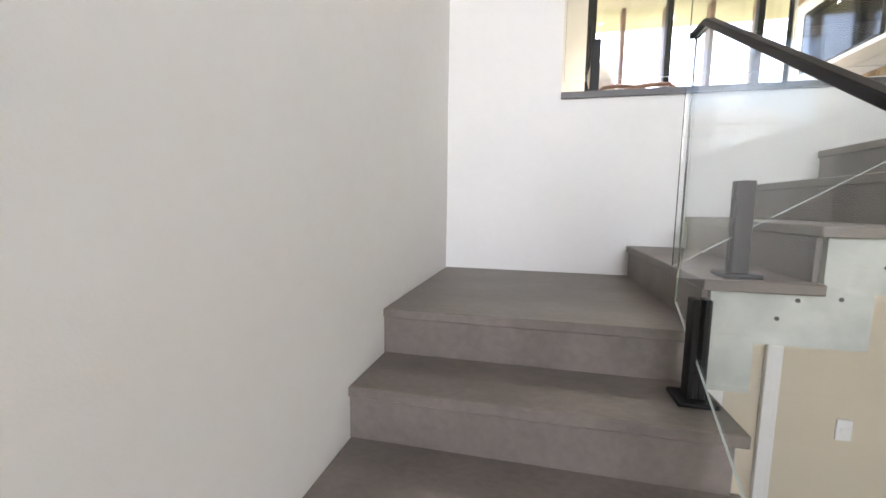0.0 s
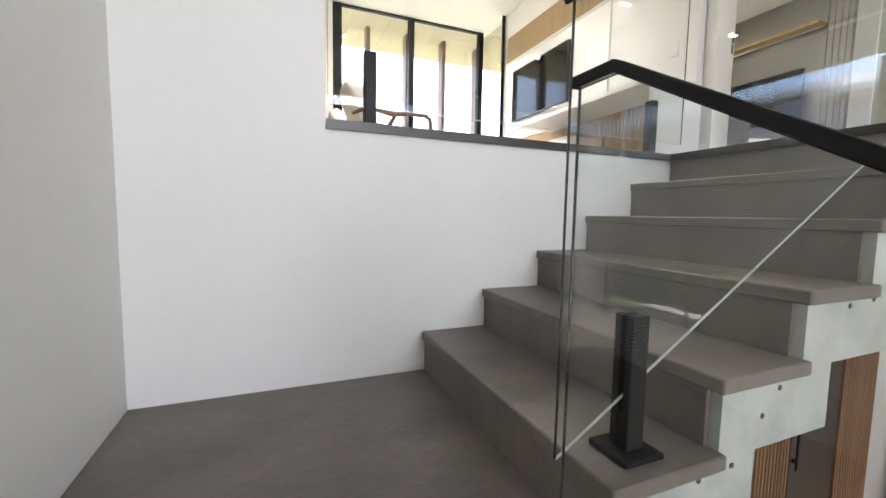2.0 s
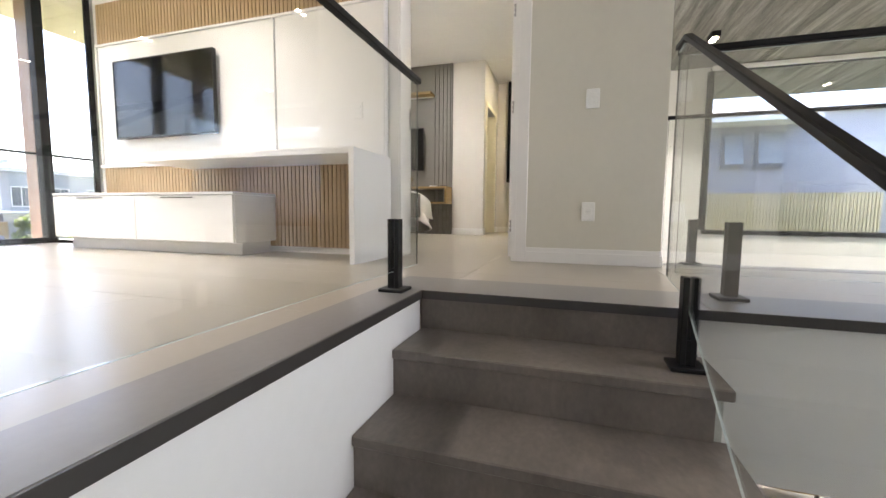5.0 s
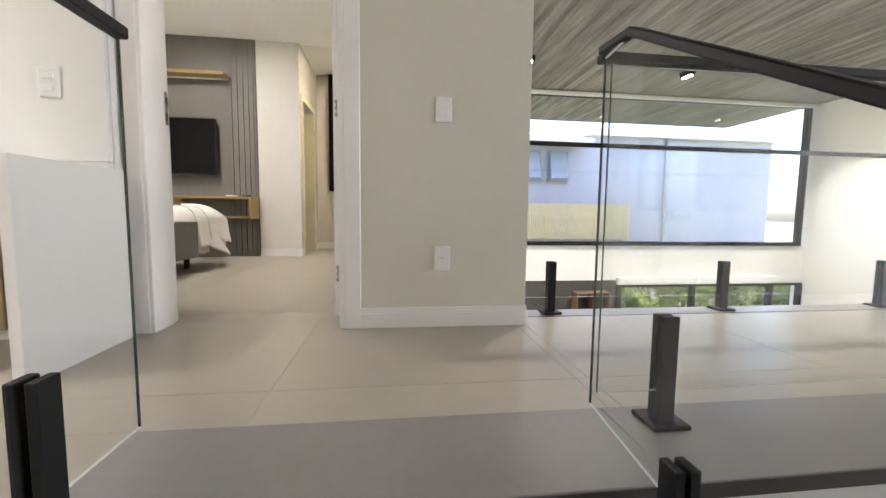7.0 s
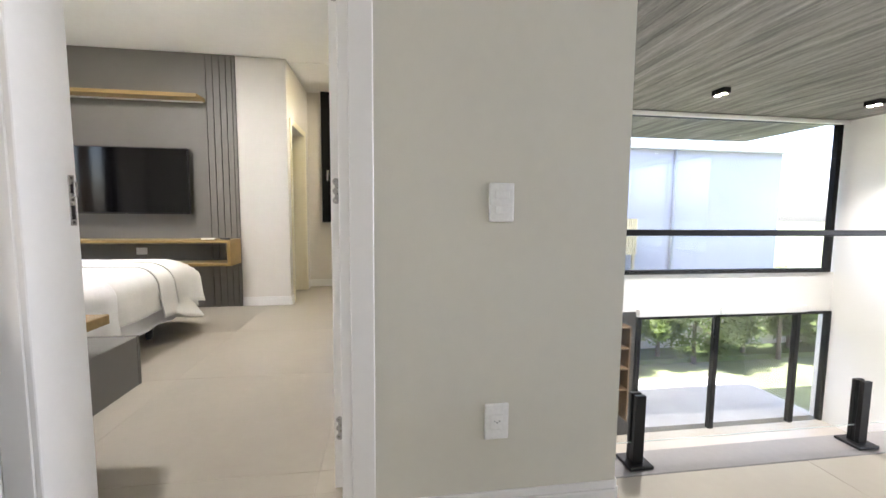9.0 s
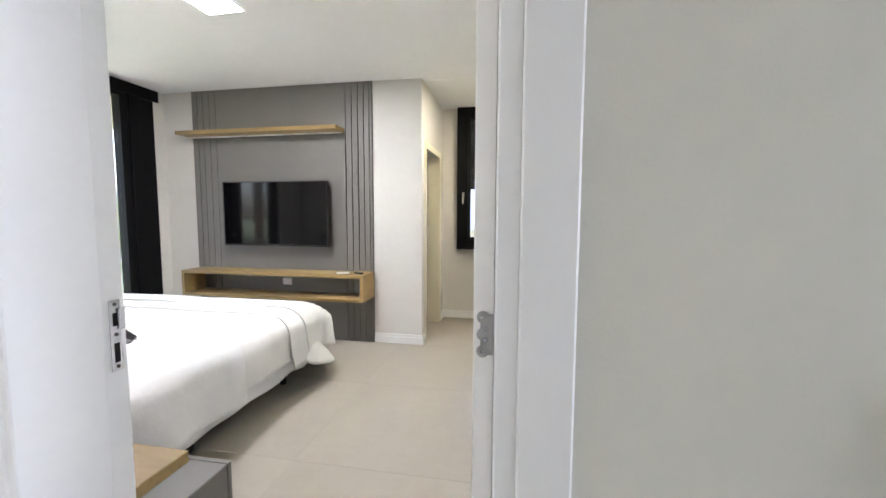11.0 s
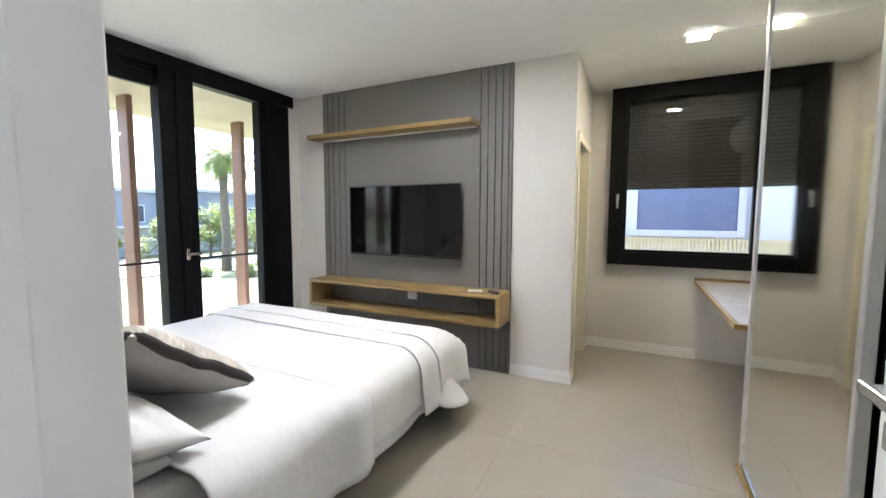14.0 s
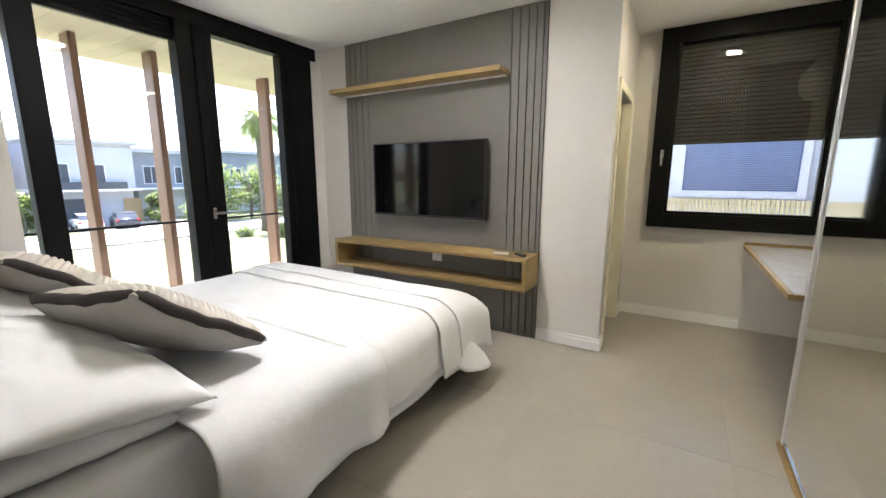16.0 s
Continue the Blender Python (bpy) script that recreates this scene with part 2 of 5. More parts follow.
built("tie_holes", _th, DKMARK, "small tie holes in the raw concrete", "stairs")
part("landing", box(LX, SX + 0.03, LANDY, SY, -1.086, -1.05, 0.004), STAIR, up_stair)
for k in range(1, 11):
    y, z = LANDY - k * GL, -1.05 - k * R
    part("tread", box(LX, SX + 0.03, y, y + GL + 0.03, z - 0.036, z, 0.004), STAIR, up_stair)
    part("riser", box(LX, SX + 0.0, y + GL + 0.014, y + GL + 0.03, z, z + R - 0.036), STAIR, up_stair)
part("riser", box(LX, SX, LANDY - 10 * GL + 0.014, LANDY - 10 * GL + 0.03, GF, GF + 0.14), STAIR, up_stair)
zl = [(SY, -1.086), (LANDY + 0.03, -1.086)]
for k in range(1, 11):
    y, z = LANDY - k * GL + 0.03, -1.05 - k * R
    zl += [(y + GL, z - 0.036), (y, z - 0.036)]
zl += [(LANDY - 10 * GL + 0.03, GF), (LANDY - 9 * GL + 0.1, GF), (LANDY + 0.15, -1.28), (SY, -1.28)]
flight("stair_lower_plate", zl, "x", LX, SX + 0.01, STRING, "raw pale concrete lower stair flight")

# walls round the stair and lounge
built("wall_west", box(LX - 0.2, LX, -3.2, 7.75, GF, 2.95), WHITE, "smooth white plastered stair wall", "wall")
built("wall_stair", boxes([(LX, 0.28, SY, SY + 0.16, -1.05, 2.95), (0.28, 2.166, SY, SY + 0.16, -1.05, -0.032), (2.166, 2.20, SY, SY + 0.16, -1.05, -0.21), (LX, 1.25, SY, SY + 0.16, GF, -1.05)]), WHITE, "smooth white plastered wall beside the stair", "wall")
built("gallery_fascia", box(2.166, 2.36, SOUTH, INY + 0.02, -0.62, -0.033), WHITE, "white plastered gallery edge above the living room", "wall")
built("wall_lounge_front", boxes([(LX, 0.85, 7.55, 7.75, 0, 2.68)]), GREIGE, "plain light lounge wall by the glazing", "wall")
built("ceiling_lounge", boxes([(LX, WX0, SY - 0.1, 7.75, 2.70, 2.95)]), CEIL, "white plaster lounge ceiling", "ceiling")

# gallery / bedroom wall with the door opening
built("wall_bedroom_west", boxes([(WX0, WX1, 1.852, DY0, 0.0, 2.95), (WX0, WX1, DY0, DY1, DH, 2.95), (WX0, WX1, DY1, 6.98, 0.0, 2.95)]), GREIGE, "matt greige painted gallery wall", "wall")
built("wall_bedroom_east", boxes([(PX + 0.02, PX + 0.2, 3.775, 7.05, 0, 2.95)]), BEDWALL, "warm grey painted bedroom wall", "wall")
built("wall_alcove_north", boxes([(PX + 0.2, 7.12, 3.775, 3.92, 0, 2.95), (7.12, 7.86, 3.775, 3.92, 2.10, 2.95), (7.86, 8.14, 3.775, 3.92, 0, 2.95)]), BEDWALL, "warm grey wall with a bathroom doorway", "wall")
built("wall_alcove_east", boxes([(8.14, 8.34, 1.9, 2.17, 0, 2.95), (8.14, 8.34, 2.17, 3.57, 0, 0.94), (8.14, 8.34, 2.17, 3.57, 2.77, 2.95), (8.14, 8.34, 3.57, 5.4, 0, 2.95)]), BEDWALL, "warm grey alcove wall with a window", "wall")
built("wall_bedroom_south", box(WX1, 8.34, 1.9, 2.08, 0, 2.95), BEDWALL, "warm grey bedroom wall", "wall")
built("wall_bathroom", boxes([(PX + 0.2, 8.14, 5.3, 5.4, 0, 2.95)]), BEDWALL, "pale bathroom wall", "wall")
built("ceiling_bedroom", boxes([(WX1, PX + 0.1, 2.08, 7.0, BEDC, 2.95), (PX + 0.1, 8.14, 2.08, 5.3, BEDC - 0.004, 2.95)]), CEIL, "white plaster bedroom ceiling", "ceiling")
built("wall_bedroom_north", boxes([(WX1, 4.40, WINY - 0.05, WINY + 0.15, 0, 2.95), (4.40, 6.80, WINY - 0.05, WINY + 0.15, BEDC, 2.95), (6.80, PX + 0.02, WINY - 0.05, WINY + 0.15, 0, 2.95)]), BEDWALL, "warm grey wall round the balcony doors", "wall")

# living room shell
built("wall_living_east", boxes([(FARX, FARX + 0.2, SOUTH, 0.2, -0.75, 0.02), (FARX, FARX + 0.2, 0.2, 1.9, GF, 2.95), (FARX, FARX + 0.2, SOUTH, 0.2, 2.86, 2.95), (FARX, FARX + 0.2, -1.75, 0.2, GF, -0.75)]), WHITE, "white wall between the tall living room windows", "wall")
built("wall_living_south", boxes([(-4.2, 0.2, SOUTH - 0.2, SOUTH, GF, 2.95), (0.2, 2.1, SOUTH - 0.2, SOUTH, GF, 0.05), (2.1, 6.9, SOUTH - 0.2, SOUTH, -0.8, 0.05), (0.2, 5.5, SOUTH - 0.2, SOUTH, 2.75, 2.95), (5.5, 6.9, SOUTH - 0.2, SOUTH, 0.05, 2.95), (6.9, FARX + 0.2, SOUTH - 0.2, SOUTH, GF, 2.95)]), WHITE, "tall white living room wall", "wall")
built("wall_living_west", boxes([(-4.2, -4.0, SOUTH, 9.0, GF, 2.95), (-4.0, LX - 0.2, -3.4, -3.2, GF, 2.95)]), WHITE, "white living room wall", "wall")
built("wall_living_north", boxes([(4.6, FARX, 3.05, 3.2, GF, -0.2), (FARX, FARX + 0.2, 1.9, 3.2, GF, -0.2), (3.66, 8.34, 1.852, 1.9, -0.2, 2.95)]), WHITE, "white living room wall", "wall")
_rb = random.Random(7)
built("ceiling_living", boxes([(-4.0, FARX + 2.2, SOUTH + k * 0.118, SOUTH + k * 0.118 + 0.1165, 2.88 + _rb.random() * 0.006, 3.05) for k in range(76)]), CONC, "board-marked grey concrete ceiling", "ceiling")
built("roof", boxes([(-4.2, FARX + 2.2, SY - 0.1, 8.6, 2.96, 3.2)]), CEIL, "flat roof slab", "roof")
built("ground", box(-400, 400, -400, 400, -3.6, -3.2), mat("lawn_grass", (0.11, 0.13, 0.055), 0.9, var=0.22, scale=0.8, bump=0.5, bscale=12, fine=0.15), "green lawn", "ground")
# ---- balustrades ----
RAILG = "glass balustrade clamp posts"
BRIGHT_EDGE = mat("bright_glass_edge", (0.62, 0.68, 0.66), 0.15, var=0.03)


def clamp_post(x, y, z, rz, h=0.31):
    """Black glass clamp: base plate with two upright bars and a slot for the pane."""
    t = thing("glass_clamp_post", "black powder-coated steel post clamping balustrade glass", "post", RAILG, (x, y, z), rz)
    part("base_plate", box(-0.055, 0.055, -0.055, 0.055, 0.0, 0.014, 0.003), BLACK, t)
    for s in (-1, 1):
        part("bar", box(-0.024, 0.024, s * 0.006, s * 0.025, 0.014, h, 0.002), BLACK, t)
    part("spacer", box(-0.022, 0.022, -0.007, 0.007, 0.014, 0.10), BLACK, t)
    return t


def glass_panel(name, pts, axis, at, label, edge_bottom=True):
    """A 12 mm pane of any outline, with polished edges, coloured dark upright and bright elsewhere."""
    t = thing(name, label, "balustrade")
    part("pane", prism(pts, axis, at - 0.003, at + 0.003), GLASS, t)
    n = len(pts)
    for i in range(n):
        a, b = Vector(pts[i]), Vector(pts[(i + 1) % n])
        d = (b - a).normalized()
        # edge colour carries how light catches the glass: upright dark, the rest bright
        if abs(d.x) < 0.02:
            q = Vector((0.0015, 0))
            m = EDGE
        else:
            q = Vector((0, 0.0015))
            m = BRIGHT_EDGE
        c = (a + b) / 2
        mid = sum((Vector(p) for p in pts), Vector((0, 0))) / n
        sgn = 1 if (c - mid).dot(q) > 0 else -1
        o = q * sgn
        bm = prism([tuple(a + o * 0.5), tuple(b + o * 0.5), tuple(b + o * 1.6), tuple(a + o * 1.6)], axis, at - 0.003, at + 0.003)
        part("polished_edge", bm, m, t, "ground glass edge")
    return t


def flat_rail(name, pts, w=0.034, h=0.024, label="black flat steel handrail on the glass edge"):
    """A flat bar handrail through points, mitred at the bends."""
    t = thing(name, label, "handrail")
    bm = bmesh.new()
    rings = []
    for i, p in enumerate(pts):
        p = Vector(p)
        d = Vector((0, 0, 0))
        if i > 0:
            d += (p - Vector(pts[i - 1])).normalized()
        if i < len(pts) - 1:
            d += (Vector(pts[i + 1]) - p).normalized()
        d.normalize()
        side = d.cross(Vector((0, 0, 1))).normalized() * w / 2
        up = side.cross(d).normalized() * h / 2
        rings.append([bm.verts.new(p + a) for a in (side + up, side - up, -side - up, -side + up)])
    for a, b in zip(rings, rings[1:]):
        for k in range(4):
            bm.faces.new((a[k], a[(k + 1) % 4], b[(k + 1) % 4], b[k]))
    bm.faces.new(rings[0][::-1])
    bm.faces.new(rings[-1])
    bmesh.ops.recalc_face_normals(bm, faces=bm.faces)
    bmesh.ops.bevel(bm, geom=list(bm.edges), offset=0.003, segments=1, affect="EDGES")
    part("bar", bm, BLACK, t)
    return t


UY, LXG, GX, LY = 2.035, 0.638, 2.40, 3.135   # planes of the four glass runs
SL = R / G
zb = lambda x: -0.82 + (x - 0.67) * 0.62
zt = lambda x: 0.985 + (x - 2.25) * 0.577
glass_panel("stair_glass", [(0.622, zb(0.622)), (2.08, zb(2.08)), (2.36, 0.09), (2.36, 0.972), (2.25, zt(2.25)), (0.622, zt(0.622))], "y", UY, "clear sloping glass balustrade of the upper flight")
flat_rail("stair_handrail", [(0.605, UY, zt(0.605) + 0.006), (0.75, UY, zt(0.75) + 0.006), (2.25, UY, zt(2.25) + 0.004), (2.375, UY, 0.996)], 0.028, 0.020)
LSL = R / GL
lb = lambda y: -0.97 + (y - 2.05) * 0.62
lt = lambda y: -0.117 + (y - 1.942) * 0.58
glass_panel("lower_stair_glass", [(2.028, -0.97), (-0.55, lb(-0.55)), (-0.55, lt(-0.55)), (1.942, -0.117), (2.028, -0.117)], "x", LXG, "clear sloping glass balustrade of the lower flight")
flat_rail("lower_stair_handrail", [(LXG, 2.046, -0.106), (LXG, 1.942, -0.106), (LXG, -0.58, lt(-0.58) + 0.011)], 0.028, 0.020)
glass_panel("gallery_glass", [(1.995, 0.10), (0.32, 0.10), (0.32, 0.972), (1.995, 0.972)], "x", GX, "clear glass balustrade along the gallery")
glass_panel("gallery_glass", [(0.30, 0.10), (-2.6, 0.10), (-2.6, 0.972), (0.30, 0.972)], "x", GX, "clear glass balustrade along the gallery")
flat_rail("gallery_handrail", [(GX, 2.03, 0.99), (GX, -2.7, 0.99)])
glass_panel("far_gallery_glass", [(1.80, 0.10), (-0.9, 0.10), (-0.9, 0.985), (1.80, 0.985)], "x", 3.65, "clear glass balustrade at the gallery's living room edge")
glass_panel("far_gallery_glass", [(-0.92, 0.10), (-4.2, 0.10), (-4.2, 0.985), (-0.92, 0.985)], "x", 3.65, "clear glass balustrade at the gallery's living room edge")
flat_rail("far_gallery_handrail", [(3.65, 1.84, 1.0), (3.65, -4.3, 1.0)])
glass_panel("lounge_glass", [(0.30, 0.09), (2.355, 0.09), (2.355, 0.95), (0.30, 0.95)], "y", LY, "clear glass balustrade between lounge and stair")
flat_rail("lounge_handrail", [(0.30, LY, 0.963), (2.37, LY, 0.963)], 0.03, 0.026)
clamp_post(0.812, UY, -0.875, 0)
clamp_post(2.03, UY, -0.175, 0)
clamp_post(LXG, 1.83, -1.225, 90)
clamp_post(LXG, 0.90, -1.75, 90)
clamp_post(GX, 1.80, 0.003, 90)
clamp_post(GX, 0.55, 0.003, 90)
clamp_post(GX, 0.05, 0.003, 90)
clamp_post(3.65, 1.62, 0.0035, 90)
clamp_post(3.65, 0.48, 0.0035, 90)
clamp_post(3.65, -0.70, 0.0035, 90)
clamp_post(3.65, -1.6, 0.0035, 90)
clamp_post(0.47, LY, 0.003, 0)
clamp_post(2.10, LY, 0.003, 0)

# ---- trim of the gallery and bedroom ----
def skirting(name, x0, y0, x1, y1, nx, ny, h=0.105, t=0.016):
    """Skirting board along a wall, with a stepped top, standing proud by t along its normal."""
    bm = bmesh.new()
    for k, (zz0, zz1, tt) in enumerate(((0.0, h * 0.72, t), (h * 0.72, h, t * 0.6))):
        bx(bm, min(x0, x1) + min(0, nx * tt), max(x0, x1) + max(0, nx * tt), min(y0, y1) + min(0, ny * tt), max(y0, y1) + max(0, ny * tt), zz0 + 0.0005, zz1, 0.0025)
    return built(name, bm, TRIM, "white moulded skirting board", "baseboard")

skirting("baseboard_gallery", WX0, 1.853, WX0, 2.716, -1, 0)
skirting("baseboard_gallery_end", WX0, 1.852, WX1, 1.852, 0, -1)
skirting("baseboard_column", PX + 0.02, 3.775, PX + 0.02, 4.30, -1, 0)
skirting("baseboard_column_side", PX + 0.004, 3.775, 7.05, 3.775, 0, -1)
skirting("baseboard_alcove", 8.14, 2.72, 8.14, 3.775, -1, 0)
skirting("baseboard_alcove_side", 7.94, 3.775, 8.14, 3.775, 0, -1)
skirting("baseboard_panel_side", PX + 0.02, 6.47, PX + 0.02, 6.85, -1, 0)

frame_bm = lambda rows: boxes(rows, 0.003)
door_frame = tagged(new("door_1"), "white lacquered bedroom door, standing wide open", "door", "", "structure")
C0, C1 = WX0 - 0.014, WX0
part("casing", frame_bm([(C0, C1 + 0.02, DY0 - 0.103, DY0 - 0.028, 0, DH + 0.08)]), TRIM, door_frame)
part("casing", frame_bm([(C0, C1 + 0.02, DY1 + 0.004, DY1 + 0.085, 0, DH + 0.08)]), TRIM, door_frame)
part("casing_head", frame_bm([(C0, C1 + 0.02, DY0 - 0.028, DY1 + 0.004, DH, DH + 0.08)]), TRIM, door_frame)
part("jamb", frame_bm([(C0 + 0.003, WX1 + 0.010, DY0 - 0.030, DY0 + 0.004, 0, DH)]), TRIM, door_frame)
part("jamb", frame_bm([(C0 + 0.003, WX1 - 0.045, DY1 - 0.014, DY1 + 0.006, 0, DH), (WX1 - 0.045, WX1 + 0.016, DY1 - 0.002, DY1 + 0.006, 0, DH)]), TRIM, door_frame)
part("jamb_head", frame_bm([(C0 + 0.003, WX1 + 0.01, DY0 + 0.005, DY1 - 0.015, DH - 0.02, DH - 0.003)]), TRIM, door_frame)
strike = part("strike_plate", boxes([(WX1 - 0.024, WX1 + 0.003, DY1 - 0.0045, DY1 - 0.002, 1.02, 1.185)], 0.001), CHROME, door_frame, "brushed steel strike plate")
part("latch_hole", boxes([(WX1 - 0.016, WX1 - 0.004, DY1 - 0.0054, DY1 - 0.0046, 1.04, 1.085)]), BLACK, strike)
part("latch_hole", boxes([(WX1 - 0.016, WX1 - 0.006, DY1 - 0.0054, DY1 - 0.0046, 1.125, 1.155)]), BLACK, strike)
part("latch_lip", boxes([(WX1 - 0.006, WX1 + 0.010, DY1 - 0.010, DY1 - 0.0056, 1.115, 1.165)], 0.002), CHROME, strike)
_sc = bmesh.new()
for _z in (1.030, 1.105, 1.175):
    cyl(_sc, (WX1 - 0.010, DY1 - 0.0058, _z), (WX1 - 0.010, DY1 - 0.0045, _z), 0.0042, n=10)
part("screws", _sc, DKMARK, strike)
LEAF0, LEAF1 = 2.836, 2.877
# added black strip puts the hinge gap's shade into colour
part("gap_shade_strip", box(WX1 + 0.011, WX1 + 0.02, DY0 + 0.0045, LEAF0 - 0.001, 0.004, DH - 0.024), BLACK, door_frame, "black strip painted as shade in the hinge gap")
leaf = part("door_leaf", boxes([(WX1 + 0.014, WX1 + 0.834, LEAF0, LEAF1, 0.008, DH - 0.025)], 0.002), TRIM, door_frame)
HX, HZ = WX1 + 0.775, 1.135
part("rose", boxes([(HX - 0.026, HX + 0.026, LEAF1, LEAF1 + 0.009, HZ - 0.026, HZ + 0.026)], 0.002), CHROME, leaf, "square chrome rose")
part("keyhole_rose", boxes([(HX - 0.026, HX + 0.026, LEAF1, LEAF1 + 0.009, HZ - 0.116, HZ - 0.064)], 0.002), CHROME, leaf, "square chrome keyhole rose")
part("edge_plate", boxes([(WX1 + 0.8342, WX1 + 0.836, LEAF0 + 0.009, LEAF1 - 0.009, HZ - 0.15, HZ + 0.06)]), CHROME, leaf, "steel lock face plate")
hb = bmesh.new()
cyl(hb, (HX, LEAF1, HZ), (HX, LEAF1 + 0.055, HZ), 0.010)
bx(hb, HX - 0.115, HX + 0.012, LEAF1 + 0.042, LEAF1 + 0.056, HZ - 0.011, HZ + 0.011, 0.005, 2)
part("door_handle", hb, CHROME, leaf, "polished chrome lever handle")
STEEL = mat("dull_nickel", (0.42, 0.41, 0.40), 0.38, 1.0, var=0.08, scale=12)
for z in (0.25, 1.148, 1.85):
    h = bmesh.new()
    hx = WX1 + 0.0135
    for dz in (-0.034, 0.0, 0.034):
        cyl(h, (hx - 0.0018, LEAF0 + 0.022, z + dz), (hx, LEAF0 + 0.022, z + dz), 0.0125, n=18)
    bx(h, hx - 0.0018, hx, LEAF0 + 0.002, LEAF0 + 0.027, z - 0.041, z + 0.041, 0.0005)
    bx(h, WX1 - 0.024, WX1 + 0.004, DY0 + 0.0045, DY0 + 0.0065, z - 0.041, z + 0.041, 0.0005)
    hinge = part("hinge", h, STEEL, door_frame, "dull nickel lobed butterfly hinge")
    kb = bmesh.new()
    for a, b in ((-0.041, -0.0145), (-0.0135, 0.0135), (0.0145, 0.041)):
        cyl(kb, (hx - 0.005, LEAF0 - 0.006, z + a), (hx - 0.005, LEAF0 - 0.006, z + b), 0.0062, n=14)
    part("knuckle", kb, STEEL, hinge)
    sb = bmesh.new()
    for dz in (-0.034, -0.011, 0.011, 0.034):
        cyl(sb, (hx - 0.0032, LEAF0 + 0.021 + (0.004 if abs(dz) > 0.02 else -0.004), z + dz), (hx - 0.0018, LEAF0 + 0.021 + (0.004 if abs(dz) > 0.02 else -0.004), z + dz), 0.0042, n=10)
    part("screws", sb, CHROME, hinge)

# yellowish trim colour carries the warm lamp light on this doorway
WARMTRIM = mat("warm_lit_trim", (0.80, 0.75, 0.58), 0.35, var=0.015, scale=3, fine=0.008)
bath = tagged(new("door_2"), "bathroom doorway casing, warm lamp light put into its colour", "doorway", "", "structure")
part("casing", boxes([(7.05, 7.12, 3.762, 3.775, 0, 2.17)], 0.003), WARMTRIM, bath)
part("casing", boxes([(7.86, 7.93, 3.762, 3.775, 0, 2.17)], 0.003), WARMTRIM, bath)
part("casing_head", boxes([(7.12, 7.86, 3.762, 3.775, 2.10, 2.17)], 0.003), WARMTRIM, bath)
part("jamb", boxes([(7.10, 7.125, 3.775, 3.92, 0, 2.10)], 0.002), WARMTRIM, bath)
part("jamb", boxes([(7.855, 7.88, 3.775, 3.92, 0, 2.10)], 0.002), WARMTRIM, bath)


def wall_plate(name, x, y, z, facing, kind, label):
    """A white wall plate 85 x 135 mm on a wall facing -x: with rocker switches or a socket."""
    t = thing(name, label, "switch" if kind != "socket" else "socket", "", (x, y, z), 0)
    part("plate", box(-0.010, 0.0, -0.0425, 0.0425, -0.064, 0.064, 0.006, 2), PLASTIC, t)
    if kind == "socket":
        part("insert", box(-0.0125, -0.009, -0.024, 0.024, -0.027, 0.027, 0.003), PLASTIC, t)
        b = bmesh.new()
        for d in (-0.009, 0, 0.009):
            cyl(b, (-0.0128, d, -0.002 if d == 0 else 0.003), (-0.0124, d, -0.002 if d == 0 else 0.003), 0.0022, n=8)
        part("pin_holes", b, BLACK, t)
    else:
        for k in range(kind):
            zc = (k - (kind - 1) / 2) * 0.05
            part("rocker", box(-0.016, -0.009, -0.024, 0.024, zc - 0.0125, zc + 0.0125, 0.002), PLASTIC, t)
    return t

wall_plate("light_switch", WX0, 2.304, 1.108, 0, 2, "white double rocker light switch on the wall")
wall_plate("socket", WX0, 2.306, 0.360, 0, "socket", "white wall socket above the skirting")
# ---- lounge ----
LPX = 3.36
lw = thing("tv_wall_panel", "white lacquered tv wall panelling with oak slat bands", "wall panel")
part("backing", boxes([(LPX + 0.02, WX0, 3.795, 6.95, 0.0, 2.70)]), TRIM, lw)
part("panel", boxes([(LPX, LPX + 0.02, 4.815, 6.88, 0.80, 1.925)], 0.002), TRIM, lw)
part("panel", boxes([(LPX, LPX + 0.02, 3.80, 4.785, 0.80, 1.925)], 0.002), TRIM, lw)
part("moulding", boxes([(LPX - 0.015, LPX + 0.02, 3.80, 6.90, 1.927, 1.947)], 0.002), TRIM, lw)
part("moulding", boxes([(LPX - 0.015, LPX + 0.02, 4.79, 4.81, 0.80, 1.925)], 0.002), TRIM, lw)
part("moulding", boxes([(LPX - 0.02, LPX + 0.02, 3.80, 6.92, 0.765, 0.795)], 0.002), TRIM, lw)
part("moulding", boxes([(LPX - 0.015, LPX + 0.02, 6.885, 6.905, 0.80, 1.925)], 0.002), TRIM, lw)
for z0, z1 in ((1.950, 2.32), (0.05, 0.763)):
    # dark brown sheet paints the shade in the gaps between slats
    band = part("slat_band", boxes([(LPX + 0.012, LPX + 0.018, 3.83, 6.88, z0, z1)]), SLATBACK, lw, "dark backing, its colour standing in for shade between oak slats")
    n = 78
    pitch = (6.88 - 3.83) / n
    slat_mesh = None
    for k in range(n):
        y = 3.83 + pitch * k
        if slat_mesh is None:
            slat_mesh = mesh_of("slat", box(LPX - 0.006, LPX + 0.012, 0.003, pitch - 0.005, z0, z1, 0.002), OAKV)
        s = new("slat", slat_mesh)
        s.parent = band
        s.location = (0, y, 0)
cab = thing("tv_cabinet", "low white lacquered tv cabinet with drawers", "cabinet")
part("body", box(2.92, LPX - 0.008, 4.82, 6.86, 0.10, 0.468, 0.003), TRIM, cab)
part("plinth", box(3.02, LPX - 0.03, 4.86, 6.84, 0.0, 0.10, 0.002), TRIM, cab)
